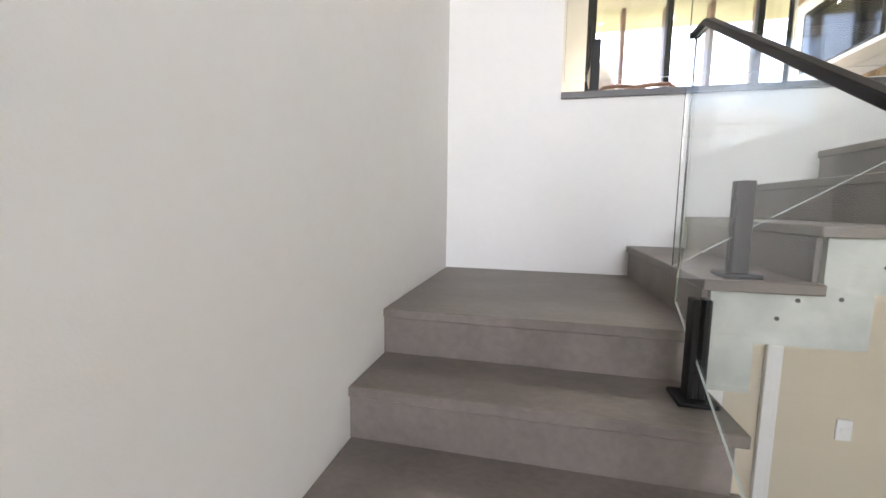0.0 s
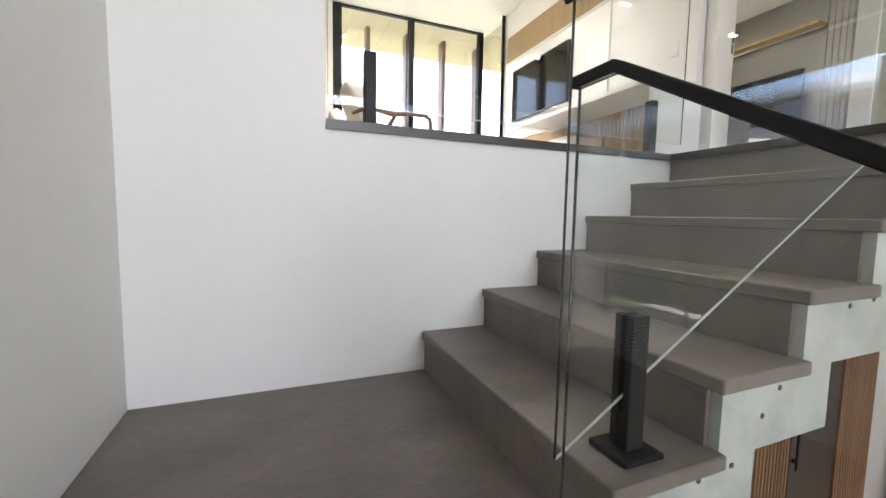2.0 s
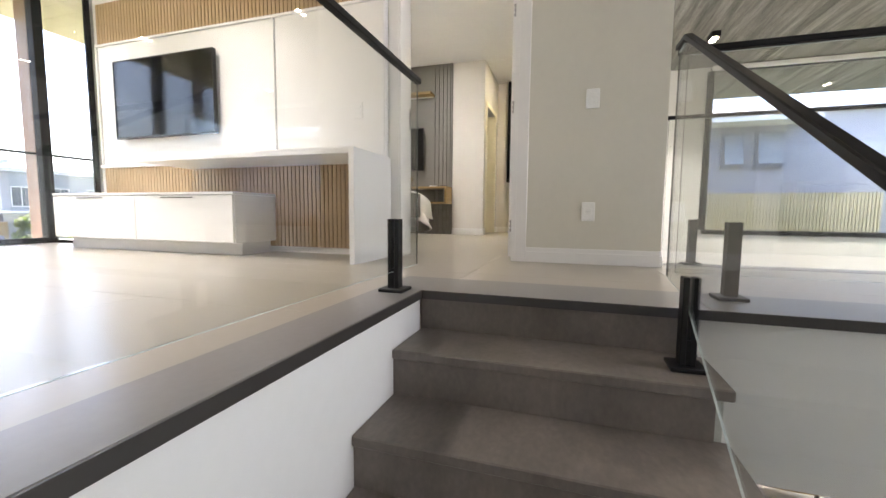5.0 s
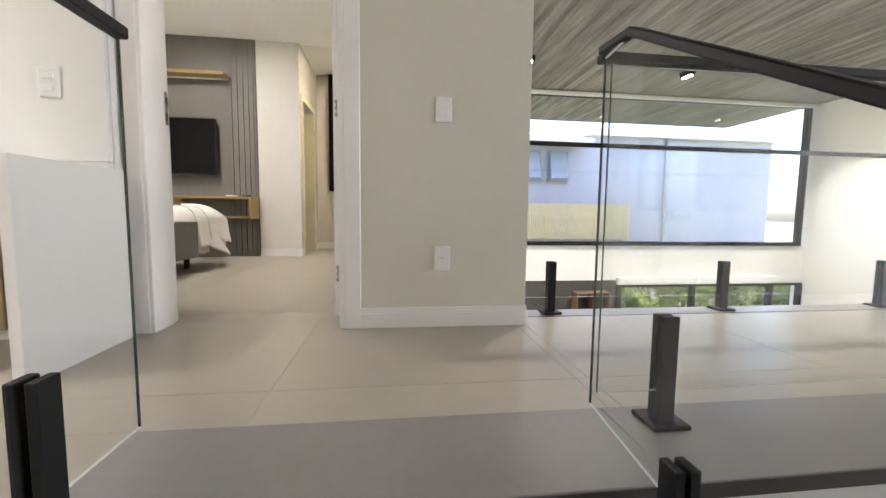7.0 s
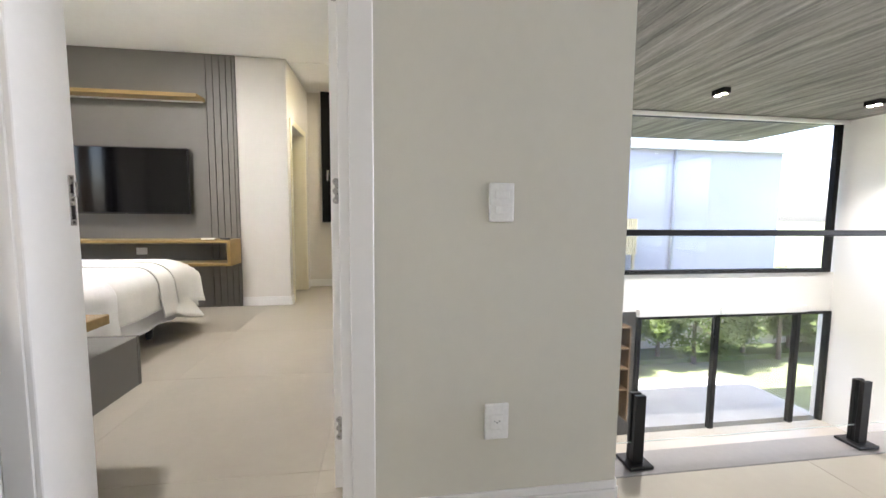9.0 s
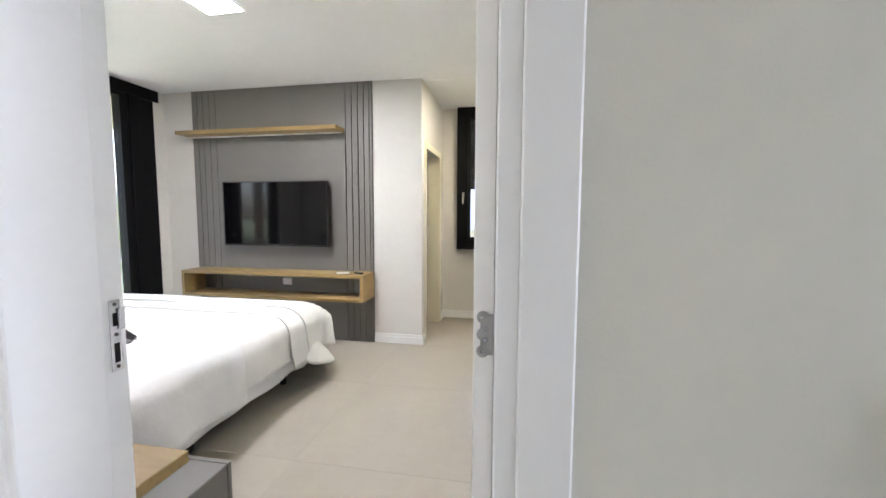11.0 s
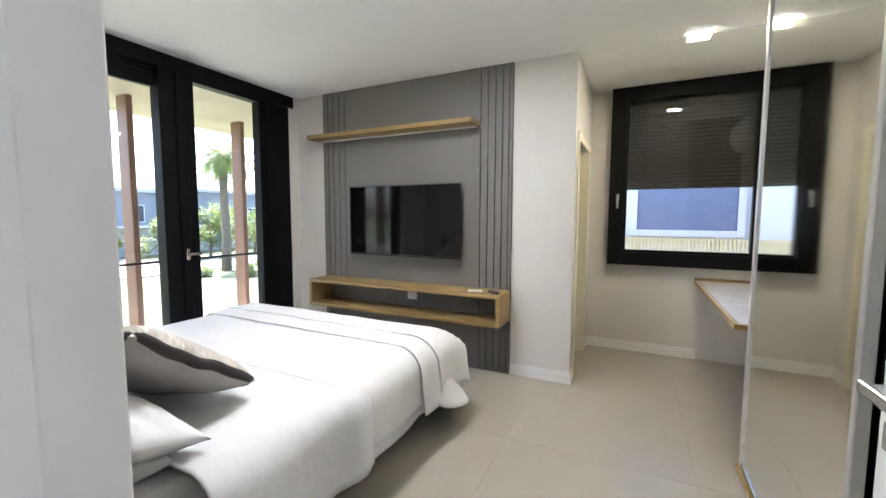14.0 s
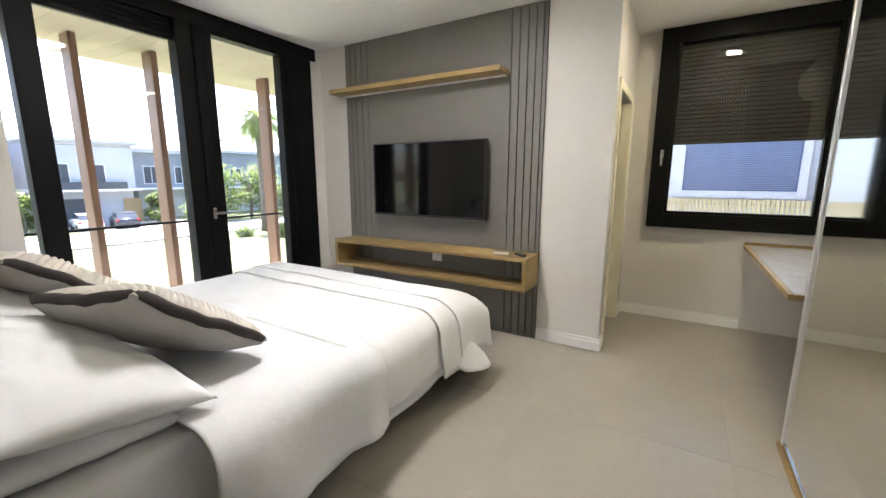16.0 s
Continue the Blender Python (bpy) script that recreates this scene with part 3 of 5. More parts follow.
part("top", box(2.90, LPX - 0.008, 4.815, 6.865, 0.470, 0.490, 0.002), TRIM, cab)
for a, b, h0, h1 in ((4.825, 5.835, 5.21, 5.54), (5.842, 6.855, 6.21, 6.54)):
    d = part("drawer_front", box(2.900, 2.918, a, b, 0.105, 0.462, 0.002), TRIM, cab)
    part("pull", box(2.893, 2.8995, h0, h1, 0.444, 0.452, 0.001), BLACK, d, "thin dark finger pull")
desk = thing("desk", "white lacquered waterfall desk joined to the tv panelling", "desk")
part("top", box(2.82, LPX - 0.022, 3.79, 5.72, 0.722, 0.762, 0.002), TRIM, desk)
part("side_panel", box(2.82, LPX + 0.018, 3.752, 3.79, 0.0, 0.762, 0.002), TRIM, desk)


def tv(name, x, y0, y1, z0, z1, wallx, label):
    """A flat television on a wall facing -x."""
    t = thing(name, label, "television")
    part("housing", box(x + 0.008, x + 0.04, y0, y1, z0, z1, 0.004), TVBLACK, t)
    part("screen", box(x + 0.003, x + 0.0075, y0 + 0.008, y1 - 0.008, z0 + 0.016, z1 - 0.008, 0.001), SCREEN, t, "dark glossy screen")
    part("bezel", boxes([(x, x + 0.008, y0, y1, z1 - 0.0075, z1), (x, x + 0.008, y0, y1, z0, z0 + 0.0155), (x, x + 0.008, y0, y0 + 0.0075, z0 + 0.0155, z1 - 0.0075), (x, x + 0.008, y1 - 0.0075, y1, z0 + 0.0155, z1 - 0.0075)]), TVBLACK, t)
    ym, zm = (y0 + y1) / 2, (z0 + z1) / 2
    part("rear_box", box(x + 0.04, min(x + 0.07, wallx - 0.004), y0 + 0.2, y1 - 0.2, z0 + 0.06, zm + 0.1, 0.006), TVBLACK, t)
    part("wall_bracket", box(x + 0.05, wallx + 0.002, ym - 0.2, ym + 0.2, zm - 0.15, zm + 0.08), BLACK, t)
    part("brand_mark", box(x - 0.0006, x + 0.001, ym - 0.012, ym + 0.012, z0 + 0.004, z0 + 0.010), CHROME, t)
    return t

tv("lounge_television", 3.285, 5.37, 6.58, 1.02, 1.735, LPX, "black flat television mounted on white panelling")
wall_plate("light_switch", LPX, 4.02, 1.13, 0, 2, "white double rocker switch on the panelling")

# lounge glazing
gl = tagged(new("window_1"), "floor to ceiling dark framed lounge glazing", "window", "", "structure")
GY = 7.65
for x, w in ((0.88, 0.22), (2.06, 0.085), (3.28, 0.085)):
    part("mullion", box(x - w / 2, x + w / 2, GY - 0.05, GY + 0.05, 0.0, 2.695, 0.003), DARKFRAME, gl)
part("head", box(0.99, 3.24, GY - 0.04, GY + 0.04, 2.675, 2.697, 0.003), DARKFRAME, gl)
part("bottom_rail", box(0.99, 3.24, GY - 0.04, GY + 0.04, 0.0, 0.055, 0.003), DARKFRAME, gl)
for a, b in ((0.99, 2.018), (2.103, 3.238)):
    p = part("pane", box(a, b, GY - 0.004, GY + 0.004, 0.056, 2.674), PANE, gl)
    p.visible_shadow = False
p = part("side_pane", box(LPX - 0.03, LPX - 0.022, 6.985, GY - 0.052, 0.03, 2.695), PANE, gl)
p.visible_shadow = False
part("side_profile", box(LPX - 0.05, LPX - 0.002, 6.955, 6.983, 0.0, 2.697, 0.002), DARKFRAME, gl)
part("side_bottom", box(LPX - 0.045, LPX - 0.008, 6.984, GY - 0.052, 0.0, 0.03), DARKFRAME, gl)
part("window_handle", boxes([(0.99, 1.05, GY - 0.075, GY - 0.055, 1.02, 1.04)], 0.003), CHROME, gl)
built("wall_lounge_return", boxes([(LPX + 0.001, WX1, 6.982, 7.05, 0, 2.95)]), WHITE, "white wall return beside the lounge", "wall")

# lounge armchairs
UPH = mat("cream_boucle", (0.66, 0.62, 0.57), 0.95, var=0.05, scale=9, bump=0.35, bscale=160, fine=0.05)
ASH = mat("grey_brown_ash_frame", (0.22, 0.125, 0.082), 0.45, var=0.16, scale=6, stretch=(1, 1, 0.3), fine=0.1)


def cushion(x0, x1, y0, y1, z0, z1, puff=0.35, n=10):
    """A soft padded block with bulging faces and rounded rims."""
    bm = bmesh.new()
    bmesh.ops.create_cube(bm, size=2)
    bmesh.ops.subdivide_edges(bm, edges=list(bm.edges), cuts=n - 1, use_grid_fill=True)
    cx, cy, cz = (x0 + x1) / 2, (y0 + y1) / 2, (z0 + z1) / 2
    hx, hy, hz = (x1 - x0) / 2, (y1 - y0) / 2, (z1 - z0) / 2
    for v in bm.verts:
        x, y, z = v.co
        e = 5.0
        r = (abs(x) ** e + abs(y) ** e + abs(z) ** e) ** (1 / e)
        x, y, z = x / r, y / r, z / r
        v.co = (cx + x * hx, cy + y * hy, cz + z * hz * (1 - puff * 0.35 * max(abs(x), abs(y)) ** 3))
    return bm


def limb(pts, r, n=10, flat=1.0):
    """A smooth tapering wooden rod through points; r holds the radius at each."""
    bm = bmesh.new()
    rings = []
    P = [Vector(p) for p in pts]
    for i, p in enumerate(P):
        d = (P[min(i + 1, len(P) - 1)] - P[max(i - 1, 0)]).normalized()
        a = d.cross(Vector((0, 1, 0)))
        a = a.normalized() if a.length > 0.1 else Vector((1, 0, 0))
        b = d.cross(a).normalized()
        rings.append([bm.verts.new(p + (a * math.cos(2 * math.pi * k / n) + b * math.sin(2 * math.pi * k / n) * flat) * r[i]) for k in range(n)])
    for q, w in zip(rings, rings[1:]):
        for k in range(n):
            bm.faces.new((q[k], q[(k + 1) % n], w[(k + 1) % n], w[k]))
    bm.faces.new(rings[0][::-1])
    bm.faces.new(rings[-1])
    bmesh.ops.recalc_face_normals(bm, faces=bm.faces)
    return bm


def armchair(at, rz):
    """A lounge chair: local +x is its front; 0.70 wide along y."""
    t = thing("armchair", "cream upholstered armchair with a grey-brown wooden frame", "armchair", "armchairs in the lounge", at, rz)
    for s in (-1, 1):
        y = s * 0.33
        part("front_leg", limb([(0.37, y, 0.0), (0.36, y, 0.20), (0.345, y, 0.38), (0.34, y, 0.48), (0.33, y, 0.555), (0.27, y, 0.585)], [0.011, 0.017, 0.026, 0.022, 0.02, 0.02]), ASH, t, smooth=True)
        part("rear_leg", limb([(-0.36, y, 0.0), (-0.28, y, 0.14), (-0.18, y, 0.30), (-0.08, y, 0.44), (-0.02, y, 0.545)], [0.012, 0.018, 0.026, 0.024, 0.018]), ASH, t, smooth=True)
        part("armrest", limb([(0.30, y, 0.583), (0.12, y, 0.585), (-0.04, y, 0.565), (-0.20, y, 0.59), (-0.33, y, 0.575), (-0.40, y * 0.9, 0.54)], [0.020, 0.022, 0.026, 0.022, 0.018, 0.014], flat=1.5), ASH, t, smooth=True)
        part("side_rail", limb([(0.34, y, 0.335), (0.1, y, 0.285), (-0.20, y, 0.27)], [0.024, 0.028, 0.024]), ASH, t, smooth=True)
    part("rear_rail", limb([(-0.26, -0.33, 0.24), (-0.26, 0.33, 0.24)], [0.02, 0.02]), ASH, t, smooth=True)
    part("front_rail", limb([(0.33, -0.33, 0.33), (0.33, 0.33, 0.33)], [0.02, 0.02]), ASH, t, smooth=True)
    b = cushion(-0.20, 0.40, -0.30, 0.30, 0.315, 0.455)
    bmesh.ops.rotate(b, verts=b.verts, cent=(0.1, 0, 0.38), matrix=Matrix.Rotation(radians(-5), 3, "Y"))
    part("seat", b, UPH, t, "cream padded seat", True)
    b = cushion(-0.085, 0.085, -0.31, 0.31, -0.08, 0.58)
    for v in b.verts:
        k = max(0.0, (v.co.z - 0.25) / 0.33)
        v.co.y *= 1 - 0.30 * k * k
    bmesh.ops.rotate(b, verts=b.verts, cent=(0, 0, 0), matrix=Matrix.Rotation(radians(-22), 3, "Y"))
    bmesh.ops.translate(b, verts=b.verts, vec=(-0.19, 0, 0.36))
    part("backrest", b, UPH, t, "cream padded backrest", True)
    b = cushion(-0.10, 0.03, -0.29, 0.29, -0.23, 0.14)
    bmesh.ops.rotate(b, verts=b.verts, cent=(0, 0, 0), matrix=Matrix.Rotation(radians(-14), 3, "Y"))
    bmesh.ops.translate(b, verts=b.verts, vec=(-0.27, 0, 0.37))
    part("rear_pad", b, UPH, t, "", True)
    return t

chair = armchair((1.13, 5.42, 0.0), 0)
copy_thing(chair, pose(1.13, 6.55, 0.0, 0, 0, -4))
# ---- bedroom ----
panel = thing("tv_feature_panel", "grey lacquered feature panel with grooved strips behind a television", "wall panel")
GR_L = [6.385, 6.315, 6.235, 6.155]
GR_R = [4.600, 4.530, 4.460, 4.395, 4.335]
cuts = sorted([4.300, 6.460] + GR_L + GR_R)
for a, b in zip(cuts, cuts[1:]):
    part("board", box(PX - 0.0, PX + 0.018, a + 0.004, b - 0.004, 0.0, BEDC - 0.002, 0.001), GREYPANEL, panel)
part("groove_backing", box(PX + 0.0185, PX + 0.0199, 4.302, 6.458, 0.0, BEDC - 0.003), BLACK, panel)
tv("bedroom_television", 6.785, 4.762, 6.0, 1.045, 1.742, PX, "black flat television on the grey panel")
shelf = thing("wall_shelf", "honey oak floating shelf above the television", "shelf")
part("board", box(6.70, PX - 0.001, 4.612, 6.495, 2.253, 2.293, 0.002), OAK, shelf)
part("led_strip_cover", box(6.86, PX - 0.002, 4.63, 6.47, 2.246, 2.2525), TRIM, shelf)
console = thing("tv_console", "honey oak open wall-hung console below the television", "console")
part("top", box(6.60, PX - 0.001, 4.302, 6.405, 0.747, 0.777, 0.002), OAK, console)
part("bottom", box(6.60, PX - 0.001, 4.302, 6.405, 0.502, 0.532, 0.002), OAK, console)
part("end_panel", box(6.60, PX - 0.001, 4.302, 4.334, 0.5325, 0.7465, 0.002), OAK, console)
part("end_panel", box(6.60, PX - 0.001, 6.373, 6.405, 0.5325, 0.7465, 0.002), OAK, console)
sk = thing("socket", "white wall socket inside the oak console", "socket", "", (PX, 5.32, 0.64))
part("plate", box(-0.009, 0.0, -0.055, 0.055, -0.038, 0.038, 0.005, 2), PLASTIC, sk)
part("insert", box(-0.012, -0.008, -0.022, 0.022, -0.02, 0.02, 0.003), PLASTIC, sk)
rc = thing("remote_control", "white and black remote controls lying on the console", "remote", "", (6.73, 4.50, 0.777), 20)
part("white_remote", box(-0.02, 0.02, 0.0, 0.13, 0.0, 0.018, 0.006, 2), PLASTIC, rc)
rc2 = thing("remote_control", "black remote control lying on the oak console", "remote", "", (6.71, 4.39, 0.777), -35)
part("body", box(-0.022, 0.022, -0.06, 0.06, 0.0, 0.02, 0.006, 2), TVBLACK, rc2)

# balcony door
bw = tagged(new("window_2"), "black aluminium balcony doors with roller shutter box", "window", "", "structure")
W0, W1 = WINY - 0.06, WINY + 0.05
part("frame_side", box(4.48, 4.615, W0, W1, 0.0, BEDC - 0.002, 0.003), DARKFRAME, bw)
part("frame_head", box(4.615, 6.86, W0, W1, 2.645, BEDC - 0.002, 0.003), DARKFRAME, bw)
sh = part("shutter_box", box(4.615, 5.43, WINY + 0.0, W1 - 0.01, 2.49, 2.645), DARKFRAME, bw)
for k in range(4):
    part("shutter_slat", box(4.62, 5.428, WINY - 0.012, WINY - 0.0005, 2.495 + k * 0.037, 2.528 + k * 0.037, 0.005), DARKFRAME, sh)
part("mullion", box(5.43, 5.555, W0 - 0.01, W1, 0.0, 2.645, 0.003), DARKFRAME, bw)
sash = part("sash_stile", box(5.56, 5.635, W0 - 0.025, W1 - 0.02, 0.02, 2.640, 0.004), DARKFRAME, bw)
part("sash_stile", box(5.640, 5.715, W0 - 0.015, W1 - 0.02, 0.02, 2.640, 0.004), DARKFRAME, bw)
part("sash_stile", box(6.385, 6.47, W0 - 0.015, W1 - 0.02, 0.02, 2.640, 0.004), DARKFRAME, bw)
part("sash_rail", box(5.715, 6.385, W0 - 0.015, W1 - 0.02, 2.60, 2.640, 0.003), DARKFRAME, bw)
part("sash_rail", box(5.715, 6.385, W0 - 0.015, W1 - 0.02, 0.02, 0.09, 0.003), DARKFRAME, bw)
part("side_panel", box(6.472, 6.60, W0 - 0.03, W1, 0.0, 2.645, 0.004), DARKFRAME, bw)
part("frame_side", box(6.602, 6.86, W0 + 0.02, W1, 0.0, 2.645, 0.004), DARKFRAME, bw)
part("track", box(4.615, 5.43, W0 + 0.01, W1, 0.0, 0.03), DARKFRAME, bw)
p = part("pane", box(4.616, 5.429, WINY + 0.02, WINY + 0.026, 0.031, 2.489), PANE, bw)
p.visible_shadow = False
p = part("pane", box(5.716, 6.384, WINY - 0.02, WINY - 0.014, 0.091, 2.599), PANE, bw)
p.visible_shadow = False
hd = part("handle", boxes([(5.585, 5.615, W0 - 0.034, W0 - 0.0255, 1.05, 1.15), (5.59, 5.70, W0 - 0.065, W0 - 0.05, 1.09, 1.112), (5.592, 5.612, W0 - 0.05, W0 - 0.034, 1.09, 1.112)], 0.003), CHROME, sash, "grey lever handle")

# alcove window with lowered shutter
aw = tagged(new("window_3"), "black framed alcove window with half lowered shutter", "window", "", "structure")
A0, A1 = 8.045, 8.16
part("frame_side", box(A0, A1, 3.43, 3.575, 0.94, 2.762, 0.004), DARKFRAME, aw)
part("frame_side", box(A0, A1, 2.165, 2.31, 0.94, 2.762, 0.004), DARKFRAME, aw)
part("frame_head", box(A0, A1, 2.31, 3.43, 2.62, 2.762, 0.004), DARKFRAME, aw)
part("frame_sill", box(A0, A1, 2.31, 3.43, 0.94, 1.075, 0.004), DARKFRAME, aw)
part("sash_edge", boxes([(A0 + 0.02, A1 - 0.03, 3.405, 3.4295, 1.0755, 2.6195), (A0 + 0.02, A1 - 0.03, 2.3105, 2.335, 1.0755, 2.6195), (A0 + 0.02, A1 - 0.03, 2.335, 3.405, 1.0755, 1.10)], 0.002), DARKFRAME, aw)
p = part("pane", box(8.10, 8.106, 2.336, 3.404, 1.101, 2.6195), PANE, aw)
p.visible_shadow = False
SHUT = mat("dark_brown_shutter", (0.007, 0.005, 0.004), 0.5, var=0.1, scale=5)
shut = part("roller_shutter", box(8.20, 8.206, 2.30, 3.45, 1.73, 2.70), SHUT, aw, "dark roller shutter lowered over the upper half")
for k in range(24):
    part("shutter_slat", box(8.185, 8.1995, 2.30, 3.45, 1.735 + k * 0.0395, 1.770 + k * 0.0395, 0.006), SHUT, shut)
part("window_handle", boxes([(A0 - 0.012, A0 - 0.0005, 3.475, 3.505, 1.60, 1.68), (A0 - 0.045, A0 - 0.03, 3.48, 3.50, 1.53, 1.66), (A0 - 0.03, A0 - 0.012, 3.48, 3.50, 1.63, 1.65)], 0.003), CHROME, aw, "pale grey tilt handle")

# wall desk behind the wardrobe
wd = thing("wall_desk", "honey oak wall desk with a pale top under the window", "desk")
part("top", box(6.30, 8.138, 2.082, 2.76, 0.775, 0.808, 0.002), OAK, wd)
part("pale_surface", box(6.31, 8.12, 2.085, 2.735, 0.8085, 0.811), mat("pale_grey_laminate", (0.5, 0.5, 0.52), 0.25, var=0.02), wd)
part("upstand", box(8.112, 8.138, 2.083, 2.758, 0.8085, 0.835, 0.002), OAK, wd)

# mirrored wardrobe
MIRROR = mat("silvered_mirror", (0.88, 0.89, 0.88), 0.015, 1.0, var=0.002, fine=0.001)
wr = thing("wardrobe", "built-in wardrobe with mirrored sliding doors in aluminium frames", "wardrobe")
part("body", boxes([(4.52, 6.22, 2.083, 2.60, 0.0, 2.765)]), GREYPANEL, wr)
part("bottom_track", box(4.52, 6.19, 2.605, 2.735, 0.0, 0.022, 0.002), OAK, wr)
for a, b, y in ((4.54, 5.08, 2.655), (4.96, 6.17, 2.70)):
    d = part("sliding_door", box(a + 0.03, b - 0.03, y - 0.008, y + 0.012, 0.05, 2.70), MIRROR, wr, "tall mirror door")
    for e in (a, b - 0.03):
        part("stile", box(e, e + 0.03, y - 0.015, y + 0.022, 0.024, 2.72, 0.004), mat("anodised_aluminium", (0.62, 0.61, 0.58), 0.35, 0.6, var=0.03), d)
    part("rail", box(a + 0.0305, b - 0.0305, y - 0.015, y + 0.02, 0.024, 0.049, 0.002), CHROME, d)
part("head_board", box(4.52, 6.22, 2.605, 2.745, 2.722, 2.766), OAK, wr)

# ceiling lights
LED = glow_mat("led_diffuser", (1.0, 0.95, 0.86), 26.0)
def ceiling_panel(x, y, w, z, label, power, color=(1.0, 0.97, 0.93)):
    t = thing("ceiling_light", label, "ceiling light", "recessed ceiling lights", (x, y, z))
    part("frame", boxes([(-w / 2 - 0.012, w / 2 + 0.012, -w / 2 - 0.012, -w / 2, -0.006, 0), (-w / 2 - 0.012, w / 2 + 0.012, w / 2, w / 2 + 0.012, -0.006, 0), (-w / 2 - 0.012, -w / 2, -w / 2, w / 2, -0.006, 0), (w / 2, w / 2 + 0.012, -w / 2, w / 2, -0.006, 0)]), TRIM, t)
    part("diffuser", box(-w / 2, w / 2, -w / 2, w / 2, -0.004, 0.0), LED, t, "glowing white diffuser")
    lamp("lamp_ceiling", pose(x, y, z - 0.012), power, w, w, color)

ceiling_panel(5.28, 4.79, 0.27, BEDC - 0.001, "square recessed led panel, switched on", 2.0)
ceiling_panel(7.01, 2.94, 0.14, BEDC - 0.005, "small square recessed led downlight, switched on", 1.7, (1.0, 0.82, 0.36))

# nightstand
ns = thing("nightstand", "grey lacquered wall-hung nightstand drawer below an oak shelf", "nightstand")
part("drawer_box", box(WX1 + 0.024, 4.033, 3.765, 4.215, 0.302, 0.522, 0.003), GREYPANEL, ns)
part("drawer_front", box(4.035, 4.053, 3.765, 4.215, 0.302, 0.522, 0.002), GREYPANEL, ns)
part("oak_shelf", box(WX1 + 0.024, 3.889, 3.775, 4.21, 0.620, 0.659, 0.003), OAK, ns, "honey oak shelf")
part("back_panel", box(WX1 + 0.002, WX1 + 0.022, 3.765, 4.49, 0.10, 1.05, 0.002), GREYPANEL, ns)

# air conditioner above the desk
ac = thing("air_conditioner", "white split air conditioner high on the wall above the desk", "air conditioner", "", (6.92, 2.081, 2.27))
acb = prism([(0.0, 0.0), (0.13, 0.0), (0.195, 0.07), (0.205, 0.20), (0.19, 0.285), (0.0, 0.30)], "x", -0.40, 0.40)
bmesh.ops.bevel(acb, geom=list(acb.edges), offset=0.012, segments=3, affect="EDGES")
part("body", acb, PLASTIC, ac)
part("air_flap", box(-0.36, 0.36, 0.10, 0.165, -0.006, 0.006, 0.003), PLASTIC, ac)
part("intake_grille", boxes([(-0.36, 0.36, 0.02 + k * 0.03, 0.034 + k * 0.03, 0.296, 0.303) for k in range(5)]), TVBLACK, ac, "dark intake slots")
# ---- bed ----
BX0, BX1, BY0, BY1 = 3.70, 5.93, 4.62, 6.34
bed = thing("bed", "double bed with white upholstered base and black legs", "bed")
part("base", box(BX0, BX1, BY0 + 0.02, BY1 - 0.02, 0.15, 0.37, 0.015, 2), LINEN, bed)
part("mattress", box(BX0, BX1, BY0, BY1, 0.372, 0.585, 0.05, 5), LINEN, bed, "white sheeted mattress")
part("headboard", box(WX1 + 0.004, 3.695, 4.50, 6.46, 0.3, 1.05, 0.01, 2), GREYPANEL, bed, "grey panel headboard")
for x in (3.9, 4.80, 5.75):
    for y in (BY0 + 0.04, BY1 - 0.04):
        b = bmesh.new()
        cyl(b, (x, y, 0), (x, y, 0.15), 0.024, 0.03)
        part("leg", b, BLACK, bed, "black plastic leg")


